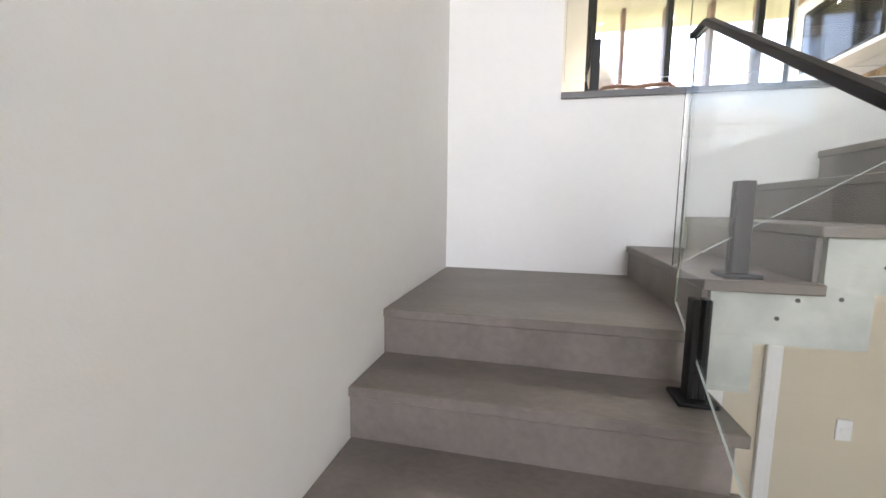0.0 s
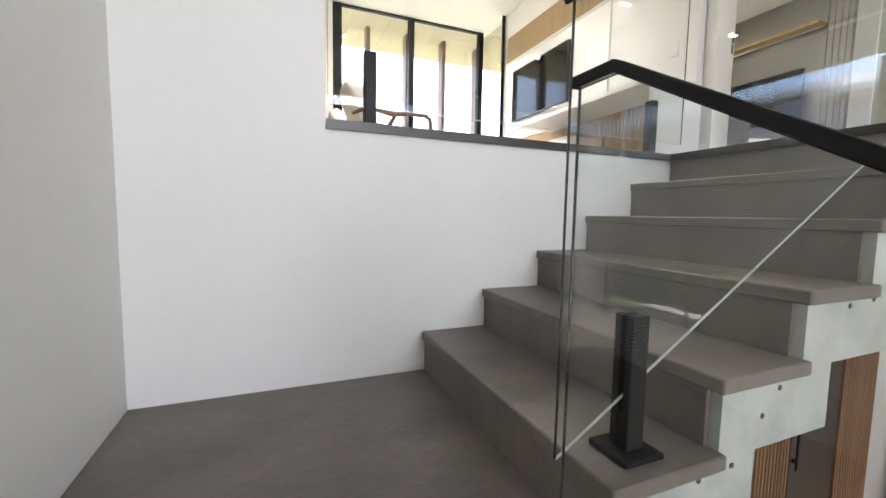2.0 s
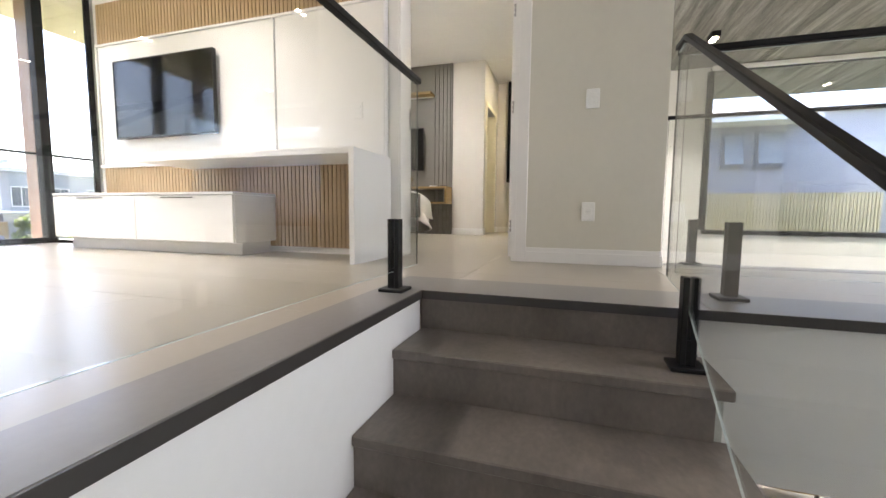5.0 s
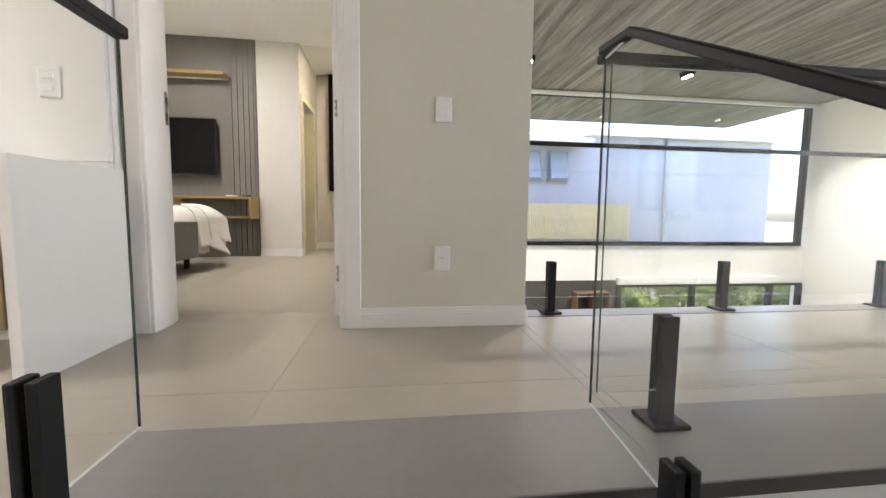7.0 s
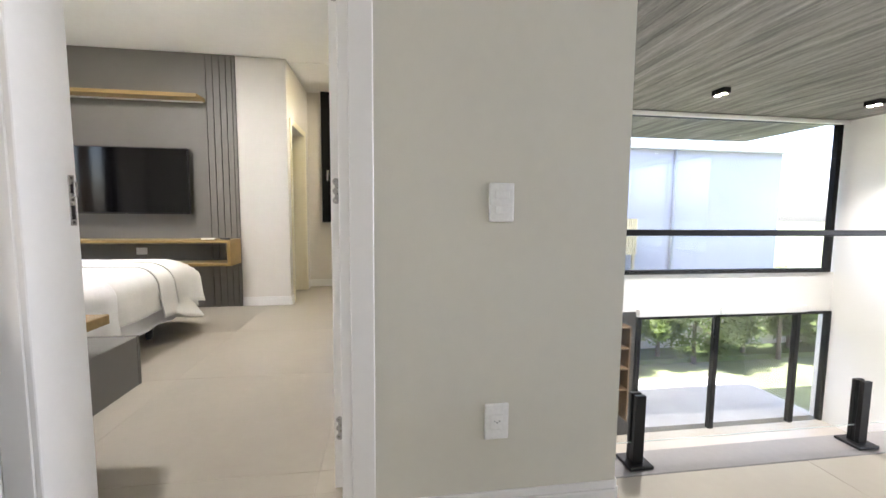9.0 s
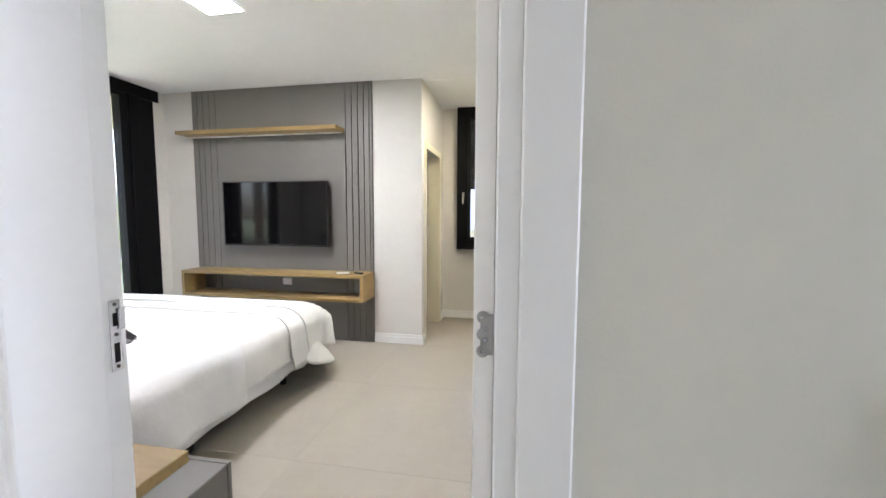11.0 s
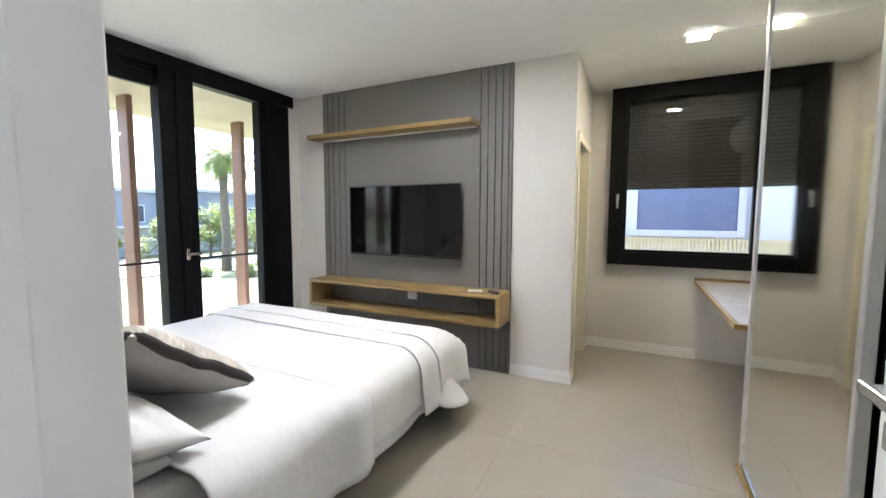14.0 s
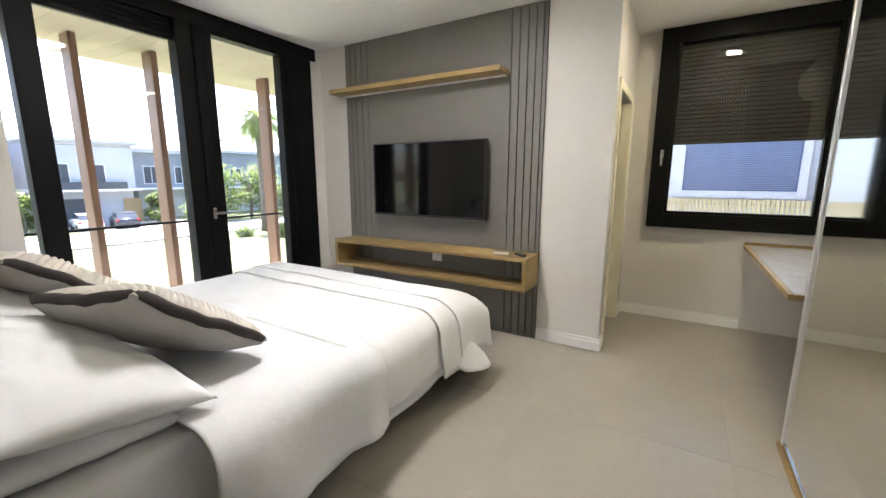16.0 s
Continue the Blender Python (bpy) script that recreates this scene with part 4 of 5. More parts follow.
def drape(name, x0, x1, y0, y1, top, xfoot, ya, yb, drop_foot, drop_near, drop_far, r, flare, seed, label, material, category, thick=0.012, wave=0.02, group="", hem=0.0, n=70):
    """Cloth lying on a block and hanging over its foot and both sides; x0 is its open edge towards the head."""
    bm = bmesh.new()
    def hang(d):
        if d <= 0:
            return 0.0, 0.0
        if d < r * math.pi / 2:
            return r * math.sin(d / r), r * (1 - math.cos(d / r))
        e = d - r * math.pi / 2
        return r + flare * e, r + e
    na, nb = n, n
    grid = []
    for i in range(na + 1):
        row = []
        a = x0 + (x1 + drop_foot - x0) * i / na
        for j in range(nb + 1):
            b = (y0 - drop_near) + (y1 + drop_far - y0 + drop_near) * j / nb
            ox, dx = hang(a - xfoot)
            near = b < (y0 + y1) / 2
            oy, dy = hang(ya - b) if near else hang(b - yb)
            down = max(dx, dy) + 0.25 * min(dx, dy)
            w = noise.noise(Vector((a * 3.1 + seed, b * 3.1, seed)))
            w2 = noise.noise(Vector((a * 9 + seed, b * 9, 2.0)))
            f = min(1.0, down / 0.25)
            s = wave * f * (math.sin(a * 13 + 2.0 * w + seed) if dy > dx else math.sin(b * 12 + 2.0 * w + seed)) + 0.012 * w
            crn = min(1.0, min(dx, dy) / 0.15)
            ox, oy = ox * (1 + 0.2 * crn), oy * (1 + 0.35 * crn)
            x = min(a, xfoot) + ox + (s if dx >= dy and dx > 0 else 0.15 * s)
            y = (max(b, ya) - oy - (s if dy > dx else 0)) if near else (min(b, yb) + oy + (s if dy > dx else 0))
            z = top - down + (1 - f) * (0.010 * w + 0.004 * w2) + hem * f * 0.008 * math.sin(a * 11 + 3 * w + seed)
            row.append(bm.verts.new((x, y, max(z, 0.03))))
        grid.append(row)
    for i in range(na):
        for j in range(nb):
            bm.faces.new((grid[i][j], grid[i][j + 1], grid[i + 1][j + 1], grid[i + 1][j]))
    bmesh.ops.recalc_face_normals(bm, faces=bm.faces)
    if sum(f.normal.z for f in bm.faces) < 0:
        bmesh.ops.reverse_faces(bm, faces=bm.faces)
    o = solid(name, bm, material, label, category, group, smooth=True)
    m = o.modifiers.new("thickness", "SOLIDIFY")
    m.thickness, m.offset = thick, 1.0
    return o


def cover(name, x0, top, xfoot, ya, yb, rc, drops, flares, r, seed, label, category, material, thick, wave, hem=0.0):
    """Cloth over the bed: hangs along near side, round the two foot corners and along the foot. drops and flares: side, corner, foot."""
    ym = (ya + yb) / 2
    path = []
    n1, nc, n2 = 40, 16, 44
    for i in range(n1):
        path.append((x0 + (xfoot - rc - x0) * i / n1, ya, 0.0, -1.0, 0.0))
    for i in range(nc):
        a = math.pi / 2 * i / nc
        path.append((xfoot - rc + rc * math.sin(a), ya + rc - rc * math.cos(a), math.sin(a), -math.cos(a), i / nc))
    for i in range(n2 + 1):
        path.append((xfoot, ya + rc + (yb - ya - 2 * rc) * i / n2, 1.0, 0.0, 1.0))
    for i in range(1, nc + 1):
        a = math.pi / 2 * i / nc
        path.append((xfoot - rc + rc * math.cos(a), yb - rc + rc * math.sin(a), math.cos(a), math.sin(a), 1 - i / nc))
    for i in range(1, n1 + 1):
        path.append((xfoot - rc - (xfoot - rc - x0) * i / n1, yb, 0.0, 1.0, 0.0))
    bm = bmesh.new()
    lines, dist = [], 0.0
    lc = xfoot - rc - x0 + rc * math.pi / 4
    rest = lc + rc * math.pi / 2 + yb - ya - 2 * rc
    for k, (px, py, nx, ny, c) in enumerate(path):
        if k:
            dist += math.hypot(px - path[k - 1][0], py - path[k - 1][1])
        ds = dist - lc if dist < (lc + rest) / 2 else rest - dist
        bump_ = math.exp(-(ds / 0.20) ** 2)
        c = min(1.0, max(0.0, ds / 0.4 + 0.5))
        e = c * c * (3 - 2 * c)
        drop = drops[0] + (drops[2] - drops[0]) * e + (drops[1] - (drops[0] + drops[2]) / 2) * bump_
        fl = flares[0] + (flares[2] - flares[0]) * e + (flares[1] - (flares[0] + flares[2]) / 2) * bump_
        qx, qy = min(px, xfoot - 0.9) if xfoot - 0.9 > x0 else x0, ym
        row = []
        for i in range(9):
            t = i / 8
            x, y = qx + (px - qx) * t, qy + (py - qy) * t
            row.append(bm.verts.new((x, y, top + 0.010 * noise.noise(Vector((x * 3.1 + seed, y * 3.1, seed))) + 0.004 * noise.noise(Vector((x * 9 + seed, y * 9, 2.0))))))
        m = 18
        for i in range(1, m + 1):
            d = drop * i / m
            if d < r * math.pi / 2:
                o, dn = r * math.sin(d / r), r * (1 - math.cos(d / r))
            else:
                q = d - r * math.pi / 2
                o, dn = r + fl * q, r + q
            f = min(1.0, dn / 0.25)
            w = noise.noise(Vector((dist * 2.3 + seed, d * 2.0, seed)))
            o += wave * f * (math.sin(dist * 12 + 2.5 * w + seed) * (0.5 + 0.8 * abs(w))) + 0.010 * w * f
            z = top - dn + hem * f * 0.008 * math.sin(dist * 17 + 3 * w + seed)
            row.append(bm.verts.new((px + nx * o, py + ny * o, max(z, 0.03))))
        lines.append(row)
    for a, b in zip(lines, lines[1:]):
        for i in range(len(a) - 1):
            bm.faces.new((a[i], a[i + 1], b[i + 1], b[i]))
    bmesh.ops.remove_doubles(bm, verts=bm.verts, dist=0.0005)
    bmesh.ops.recalc_face_normals(bm, faces=bm.faces)
    if sum(f.normal.z for f in bm.faces) < 0:
        bmesh.ops.reverse_faces(bm, faces=bm.faces)
    o = solid(name, bm, material, label, category, smooth=True)
    mod = o.modifiers.new("thickness", "SOLIDIFY")
    mod.thickness, mod.offset = thick, 1.0
    return o


cover("bed_skirt", 3.72, 0.590, BX1 + 0.004, BY0 - 0.004, BY1 + 0.004, 0.05, (0.46, 0.46, 0.46), (0.18, 0.16, 0.08), 0.04, 1.3, "thin white sheet hanging down the bed sides", "sheet", LINEN, 0.004, 0.010, 1.0)
cover("duvet", 4.88, 0.612, BX1 - 0.07, BY0 - 0.02, BY1 + 0.02, 0.17, (0.39, 0.60, 0.56), (0.08, 0.62, 0.42), 0.14, 4.1, "smooth off-white duvet spread over the bed", "duvet", COVER, 0.024, 0.012, 0.5)
drape("folded_sheet", 4.18, 4.98, BY0, BY1, 0.622, 9.0, BY0 - 0.075, BY1 + 0.05, 0.0, 0.52, 0.50, 0.12, 0.09, 7.7, "turned-down white top sheet draped over the side", LINEN, "sheet", 0.012, 0.022)
drape("throw_blanket", 5.50, 5.86, BY0, BY1, 0.640, 5.86, BY0 - 0.02, BY1 + 0.02, 0.16, 0.52, 0.44, 0.172, 0.11, 2.2, "thick folded cream blanket across the bed's foot", COVER, "blanket", 0.012, 0.008)
drape("throw_blanket", 5.68, 5.86, BY0, BY1, 0.653, 5.86, BY0 - 0.02, BY1 + 0.02, 0.20, 0.50, 0.42, 0.187, 0.11, 3.4, "second fold of the cream blanket", COVER, "blanket", 0.010, 0.008)


def pillow_mesh(w, d, h, seed, n=40, ear=0.05):
    """A stuffed pillow: full in the middle, thin at the seam, with pulled-out corners and creases."""
    bm = bmesh.new()
    sides = []
    for s in (1, -1):
        g = []
        for i in range(n + 1):
            row = []
            for j in range(n + 1):
                u, v = 2 * i / n - 1, 2 * j / n - 1
                t = ((1 - abs(u) ** 2.6) * (1 - abs(v) ** 2.6)) ** 0.5
                pin = 1 - 0.06 * (1 - u * u) * v ** 2 - ear * (1 - abs(u))
                pin2 = 1 - 0.08 * (1 - v * v) * u ** 2
                x, y = u * w / 2 * pin2, v * d / 2 * (1 - 0.07 * (1 - u * u))
                k = noise.noise(Vector((x * 6 + seed, y * 6, s * 3.0)))
                k2 = noise.noise(Vector((x * 16 + seed, y * 16, s * 5.0)))
                row.append(bm.verts.new((x, y, s * h / 2 * t + (0.026 * k + 0.014 * k2) * t)))
            g.append(row)
        sides.append(g)
        for i in range(n):
            for j in range(n):
                q = (g[i][j], g[i + 1][j], g[i + 1][j + 1], g[i][j + 1])
                bm.faces.new(q if s > 0 else q[::-1])
    bmesh.ops.remove_doubles(bm, verts=bm.verts, dist=0.0008)
    return bm


def pillow(x, y, z, rx, ry, rz, seed, label, w=0.50, d=0.72, h=0.19, group="white bed pillows"):
    t = solid("pillow", pillow_mesh(w, d, h, seed), LINEN, label, "pillow", group, smooth=True)
    t.matrix_world = pose(x, y, z, rx, ry, rz)
    return t

pillow(3.93, 5.0, 0.675, 2, 6, 5, 1.0, "white cotton pillow lying flat on the mattress", 0.48, 0.80, 0.19)
pillow(3.965, 5.0, 0.815, 8, 15, 8, 2.0, "plump white cotton pillow leaning on another", 0.58, 0.94, 0.19)
pillow(3.97, 5.88, 0.675, -2, 4, -3, 3.0, "white cotton pillow lying flat on the mattress", 0.54, 0.80, 0.19)
pillow(3.97, 5.95, 0.86, -4, 20, -4, 4.0, "plump white cotton pillow leaning on another", 0.54, 0.84, 0.20)

RIB = mat("ribbed_taupe_fabric", (0.56, 0.52, 0.45), 0.9, var=0.06, scale=8, bump=0.3, bscale=200, fine=0.05)
TAUPE = mat("plain_taupe_fabric", (0.36, 0.34, 0.315), 0.9, var=0.05, scale=8, bump=0.2, bscale=250, fine=0.04)
DKBAND = mat("dark_brown_band", (0.035, 0.027, 0.025), 0.8, var=0.1, scale=10)


def accent_cushion(x, y, z, rx, ry, rz, seed):
    """Taupe cushion: ribbed face, plain back, dark band round the seam."""
    t = thing("cushion", "taupe ribbed cushion with a dark brown border", "cushion", "taupe accent cushions", (0, 0, 0))
    t.matrix_world = pose(x, y, z, rx, ry, rz)
    w, d, h, n = 0.58, 0.62, 0.17, 170
    for s, m, nm in ((1, RIB, "ribbed_face"), (-1, TAUPE, "back_face")):
        bm = bmesh.new()
        g = []
        for i in range(n + 1):
            row = []
            for j in range(n + 1):
                u, v = 2 * i / n - 1, 2 * j / n - 1
                tt = ((1 - u ** 4) * (1 - v ** 4)) ** 0.5
                px, py = u * w / 2 * (1 - 0.06 * (1 - v * v)), v * d / 2 * (1 - 0.05 * (1 - u * u))
                rib = 0.010 * abs(math.sin((u + 0.3 * abs(v)) * 34)) * min(1, tt * 3) if s > 0 else 0
                k = noise.noise(Vector((px * 7 + seed, py * 7, s)))
                row.append(bm.verts.new((px, py, s * (h / 2 * tt + rib) + 0.008 * k * tt)))
            g.append(row)
        for i in range(n):
            for j in range(n):
                q = (g[i][j], g[i + 1][j], g[i + 1][j + 1], g[i][j + 1])
                bm.faces.new(q if s > 0 else q[::-1])
        part(nm, bm, m, t, "", True)
    bm = bmesh.new()
    pts = []
    N = 60
    for k in range(N):
        a = 2 * math.pi * k / N
        c, s_ = math.cos(a), math.sin(a)
        q = (abs(c) ** 8 + abs(s_) ** 8) ** (-1 / 8)
        u, v = c * q, s_ * q
        pts.append(Vector((u * w / 2 * (1 - 0.06 * (1 - v * v)), v * d / 2 * (1 - 0.05 * (1 - u * u)), 0.005 * math.sin(a * 5 + seed) + 0.003 * math.sin(a * 13))))
    rings = []
    for k, p in enumerate(pts):
        o = p.normalized()
        rings.append([bm.verts.new(p + o * a + Vector((0, 0, b))) for a, b in ((-0.040, 0.034), (0.004, 0.020), (0.034, 0.004), (0.020, -0.016), (-0.016, -0.022))])
    for k in range(N):
        a, b = rings[k], rings[(k + 1) % N]
        for q in range(5):
            bm.faces.new((a[q], a[(q + 1) % 5], b[(q + 1) % 5], b[q]))
    bmesh.ops.recalc_face_normals(bm, faces=bm.faces)
    part("border_band", bm, DKBAND, t, "dark brown fabric border", True)
    return t

accent_cushion(4.335, 5.06, 0.84, -10, 35, 4, 1.0)
accent_cushion(4.27, 5.84, 0.90, -8, 34, -4, 5.0)

# ---- ground floor: slatted wall and door under the stair ----
BEIGE = mat("warm_beige_paint", (0.62, 0.55, 0.42), 0.6, var=0.02, scale=1.5, fine=0.01)
built("wall_ground_back", boxes([(1.25, 5.0, SY + 0.02, SY + 0.16, GF, -0.2)]), BEIGE, "warm beige ground floor wall", "wall")
sw_ = thing("slat_wall", "vertical wooden slat cladding on the ground floor", "wall panel")
part("backing", box(2.23, 3.58, SY + 0.005, SY + 0.018, GF, -0.2), SLATBACK, sw_)
part("backing", box(4.20, 4.74, SY + 0.005, SY + 0.018, GF, -0.2), SLATBACK, sw_)
SLATW = mat("cedar_slats", (0.30, 0.155, 0.065), 0.5, var=0.2, scale=4, stretch=(1, 1, 0.1), island=0.18, fine=0.12)
sm = mesh_of("slat", box(0, 0.026, SY - 0.03, SY + 0.005, GF + 0.01, -0.21, 0.003), SLATW)
x = 2.232
while x < 4.72:
    if not 3.55 < x < 4.20:
        s = new("slat", sm)
        s.parent = sw_
        s.location = (x, 0, 0)
    x += 0.0405
gd = tagged(new("door_3"), "dark brown wooden door in the slatted wall", "door", "", "structure")
part("door_leaf", box(3.585, 4.195, SY - 0.02, SY + 0.018, GF + 0.005, -0.85, 0.003), mat("dark_brown_veneer", (0.028, 0.012, 0.006), 0.4, var=0.15, scale=3, stretch=(1, 1, 0.1)), gd)
part("pull_bar", boxes([(3.60, 3.625, SY - 0.06, SY - 0.045, -2.2, -1.2), (3.60, 3.625, SY - 0.045, SY - 0.0205, -2.15, -2.12), (3.60, 3.625, SY - 0.045, SY - 0.0205, -1.28, -1.25)], 0.003), BLACK, gd)
wall_sw = thing("light_switch", "white switch plate on the beige wall", "switch", "", (1.85, SY + 0.02, -1.85), 90)
part("plate", box(-0.010, 0.0, -0.038, 0.038, -0.06, 0.06, 0.005, 2), PLASTIC, wall_sw)
part("rocker", box(-0.015, -0.009, -0.021, 0.021, -0.012, 0.012, 0.002), PLASTIC, wall_sw)
dc = tagged(new("door_4"), "white door casing on the beige ground floor wall", "doorway", "", "structure")
part("casing", box(1.44, 1.50, SY - 0.012, SY + 0.019, GF, -0.90, 0.003), TRIM, dc)
part("jamb", box(1.50, 1.525, SY + 0.004, SY + 0.0195, GF, -0.92, 0.002), TRIM, dc)
# ---- living room ----
lwn = tagged(new("window_4"), "large dark framed living room window, upper tier", "window", "", "structure")
FX0, FX1 = FARX - 0.04, FARX + 0.06
part("sill_frame", box(FX0, FX1, SOUTH + 0.12, 0.2, 0.022, 0.10, 0.003), DARKFRAME, lwn)
part("head_frame", box(FX0, FX1, SOUTH + 0.12, 0.2, 2.80, 2.86, 0.003), DARKFRAME, lwn)
for y in (-5.83, 0.15):
    part("side_frame", box(FX0, FX1, y, y + 0.10, 0.101, 2.799, 0.003), DARKFRAME, lwn)
for a, b in ((-5.729, 0.149),):
    p = part("pane", box(FARX, FARX + 0.008, a, b, 0.101, 2.799), PANE, lwn)
    p.visible_shadow = False
part("blind_roll", boxes([(FARX - 0.10, FARX - 0.045, SOUTH + 0.05, 0.2, 2.80, 2.872)], 0.01), TRIM, lwn, "rolled white blind")
lw2 = tagged(new("window_5"), "dark framed living room garden doors", "window", "", "structure")
for y in (-1.86, -3.46, -5.22, -5.92):
    part("mullion", box(FX0, FX1, y - 0.045, y + 0.045, GF, -0.752, 0.003), DARKFRAME, lw2)
part("head", box(FX0, FX1, SOUTH, -1.905, -0.80, -0.752), DARKFRAME, lw2)
for a, b in ((-3.414, -1.906), (-5.174, -3.506), (-5.874, -5.266)):
    p = part("pane", box(FARX, FARX + 0.008, a, b, GF, -0.801), PANE, lw2)
    p.visible_shadow = False
for a, b in ((-3.44, -1.80), (-5.30, -3.46)):
    bl = thing("roller_blind", "rolled-up white blind above the garden doors", "blind", "blinds above the garden doors")
    part("cassette", box(FARX - 0.10, FARX - 0.001, a, b, -0.74, -0.60, 0.01, 2), TRIM, bl)
DKGREY = mat("charcoal_panel", (0.055, 0.052, 0.05), 0.5, var=0.15, scale=4)
DKOAK = mat("dark_oak_shelves", (0.15, 0.095, 0.05), 0.5, var=0.15, scale=5, stretch=(1, 0.2, 1), fine=0.08)
bs = thing("bookcase", "charcoal wall unit with open wooden shelves", "bookcase")
part("back", box(FARX - 0.02, FARX - 0.001, -1.80, 0.9, GF, -0.66), DKGREY, bs)
for y in (-1.55, -1.24, -0.90):
    part("upright", box(FARX - 0.26, FARX - 0.021, y - 0.012, y + 0.012, GF + 0.4, -0.86), DKOAK, bs)
for z in (-0.87, -1.25, -1.62, -2.0):
    part("shelf", box(FARX - 0.26, FARX - 0.021, -1.537, -0.913, z - 0.012, z + 0.012), DKOAK, bs)


def twin_spot(x, y, power):
    """Black surface-mounted box with two lit spots."""
    t = thing("ceiling_spot", "black twin surface spotlight, both lamps lit", "spotlight", "twin ceiling spotlights", (x, y, 2.879))
    part("housing", boxes([(-0.11, 0.11, -0.055, 0.055, -0.075, 0.0)], 0.003), BLACK, t)
    for s in (-1, 1):
        b = bmesh.new()
        cyl(b, (s * 0.053, 0, -0.081), (s * 0.053, 0, -0.0755), 0.036)
        part("lamp_face", b, SPOTGLOW, t, "glowing warm lamp face")
    lamp("lamp_spot", pose(x, y, 2.879 - 0.10), power, 0.18, 0.08, (1.0, 0.94, 0.85), 100)

SPOTGLOW = glow_mat("warm_lamp_face", (1.0, 0.85, 0.6), 30.0)
for x, y in ((7.36, -2.06), (7.44, -4.8), (7.2, 0.59), (4.9, -2.06), (4.9, 0.59), (4.9, -4.8)):
    twin_spot(x, y, 9)

# lounge downlights
for x, y in ((1.2, 5.2), (2.4, 5.2), (1.2, 6.6), (2.4, 6.6)):
    t = thing("downlight", "small twin recessed downlight in the lounge ceiling", "downlight", "lounge downlights", (x, y, 2.70))
    part("rim", boxes([(-0.05, 0.05, -0.09, 0.09, -0.004, 0.0)], 0.002), TRIM, t)
    for s in (-1, 1):
        b = bmesh.new()
        cyl(b, (0, s * 0.042, -0.0075), (0, s * 0.042, -0.0045), 0.03)
        part("lamp_face", b, SPOTGLOW, t, "glowing lamp face")
    lamp("lamp_downlight", pose(x, y, 2.685), 2.6, 0.08, 0.15, (1.0, 0.97, 0.93), 110)

# coffee table, rug and sofa
RUGM = mat("pale_wool_rug", (0.48, 0.46, 0.43), 0.95, var=0.1, scale=3, bump=0.4, bscale=90, fine=0.1)
solid("rug", box(4.2, 7.2, -2.2, 1.3, GF + 0.001, GF + 0.014, 0.004), RUGM, "pale grey woven rug under the coffee table", "rug")
ct = thing("coffee_table", "oval wooden coffee table on dark metal legs", "table", "", (5.85, 0.0, GF + 0.014))
b = bmesh.new()
bmesh.ops.create_cone(b, cap_ends=True, segments=48, radius1=0.5, radius2=0.5, depth=0.035)
bmesh.ops.scale(b, verts=b.verts, vec=(0.62, 1.4, 1))
bmesh.ops.translate(b, verts=b.verts, vec=(0, 0, 0.36))
part("top", b, OAK, ct)
for s in (-1, 1):
    part("leg_frame", boxes([(-0.16, -0.13, s * 0.42 - 0.015, s * 0.42 + 0.015, 0, 0.342), (0.13, 0.16, s * 0.42 - 0.015, s * 0.42 + 0.015, 0, 0.342), (-0.13, 0.13, s * 0.42 - 0.015, s * 0.42 + 0.015, 0, 0.025)]), BLACK, ct)
for k, (dx, dy) in enumerate(((-0.02, 0.22), (0.06, 0.40))):
    b = bmesh.new()
    cyl(b, (0, 0, 0), (0, 0, 0.03), 0.05, 0.07)
    cyl(b, (0, 0, 0.03), (0, 0, 0.09), 0.07, 0.012)
    o = solid("ornament", b, PLASTIC, "small white ceramic ornament on the coffee table", "ornament", "white ornaments")
    o.location = (5.85 + dx, dy, GF + 0.3915)
sofa = thing("sofa", "wide grey fabric sofa facing the coffee table", "sofa")
SOFAM = mat("grey_sofa_fabric", (0.24, 0.23, 0.22), 0.95, var=0.06, scale=8, bump=0.3, bscale=150)
part("base", box(3.9, 4.85, -2.1, 1.1, GF + 0.06, GF + 0.26, 0.03, 2), SOFAM, sofa)
for a in (-1.85, -0.92, 0.01):
    part("seat_cushion", cushion(4.08, 4.87, a, a + 0.9, GF + 0.25, GF + 0.45), SOFAM, sofa, "", True)
    part("back_cushion", cushion(3.98, 4.22, a, a + 0.9, GF + 0.42, GF + 0.82), SOFAM, sofa, "", True)
for y in (-2.1, 0.92):
    part("armrest", box(3.9, 4.85, y, y + 0.18, GF + 0.06, GF + 0.6, 0.04, 3), SOFAM, sofa)
part("backrest", box(3.9, 4.02, -1.92, 0.92, GF + 0.2, GF + 0.72, 0.04, 3), SOFAM, sofa)

# carton on a sideboard under the lounge
sb = thing("sideboard", "white sideboard on the ground floor", "sideboard")
part("body", box(5.1, 6.6, 2.3, 2.85, GF + 0.1, GF + 0.85, 0.004), TRIM, sb)
part("plinth", box(5.15, 6.55, 2.35, 2.8, GF, GF + 0.1), TRIM, sb)
CARD = mat("brown_cardboard", (0.42, 0.29, 0.17), 0.85, var=0.06, scale=5)
cb = solid("carton", box(5.2, 6.4, 2.5, 2.66, GF + 0.85, GF + 1.45, 0.004), CARD, "brown cardboard television carton on the sideboard", "box")
txt = bpy.data.curves.new("carton_text", "FONT")
txt.body, txt.size, txt.extrude = "UHD", 0.12, 0.0005
tx = new("carton_lettering", txt)
tx.matrix_world = pose(5.32, 2.498, GF + 1.12, 90, 0, 0)
txt.materials.append(BLACK)
tx.parent = cb
sw6 = tagged(new("window_6"), "tall dark framed south window of the living room", "window", "", "structure")
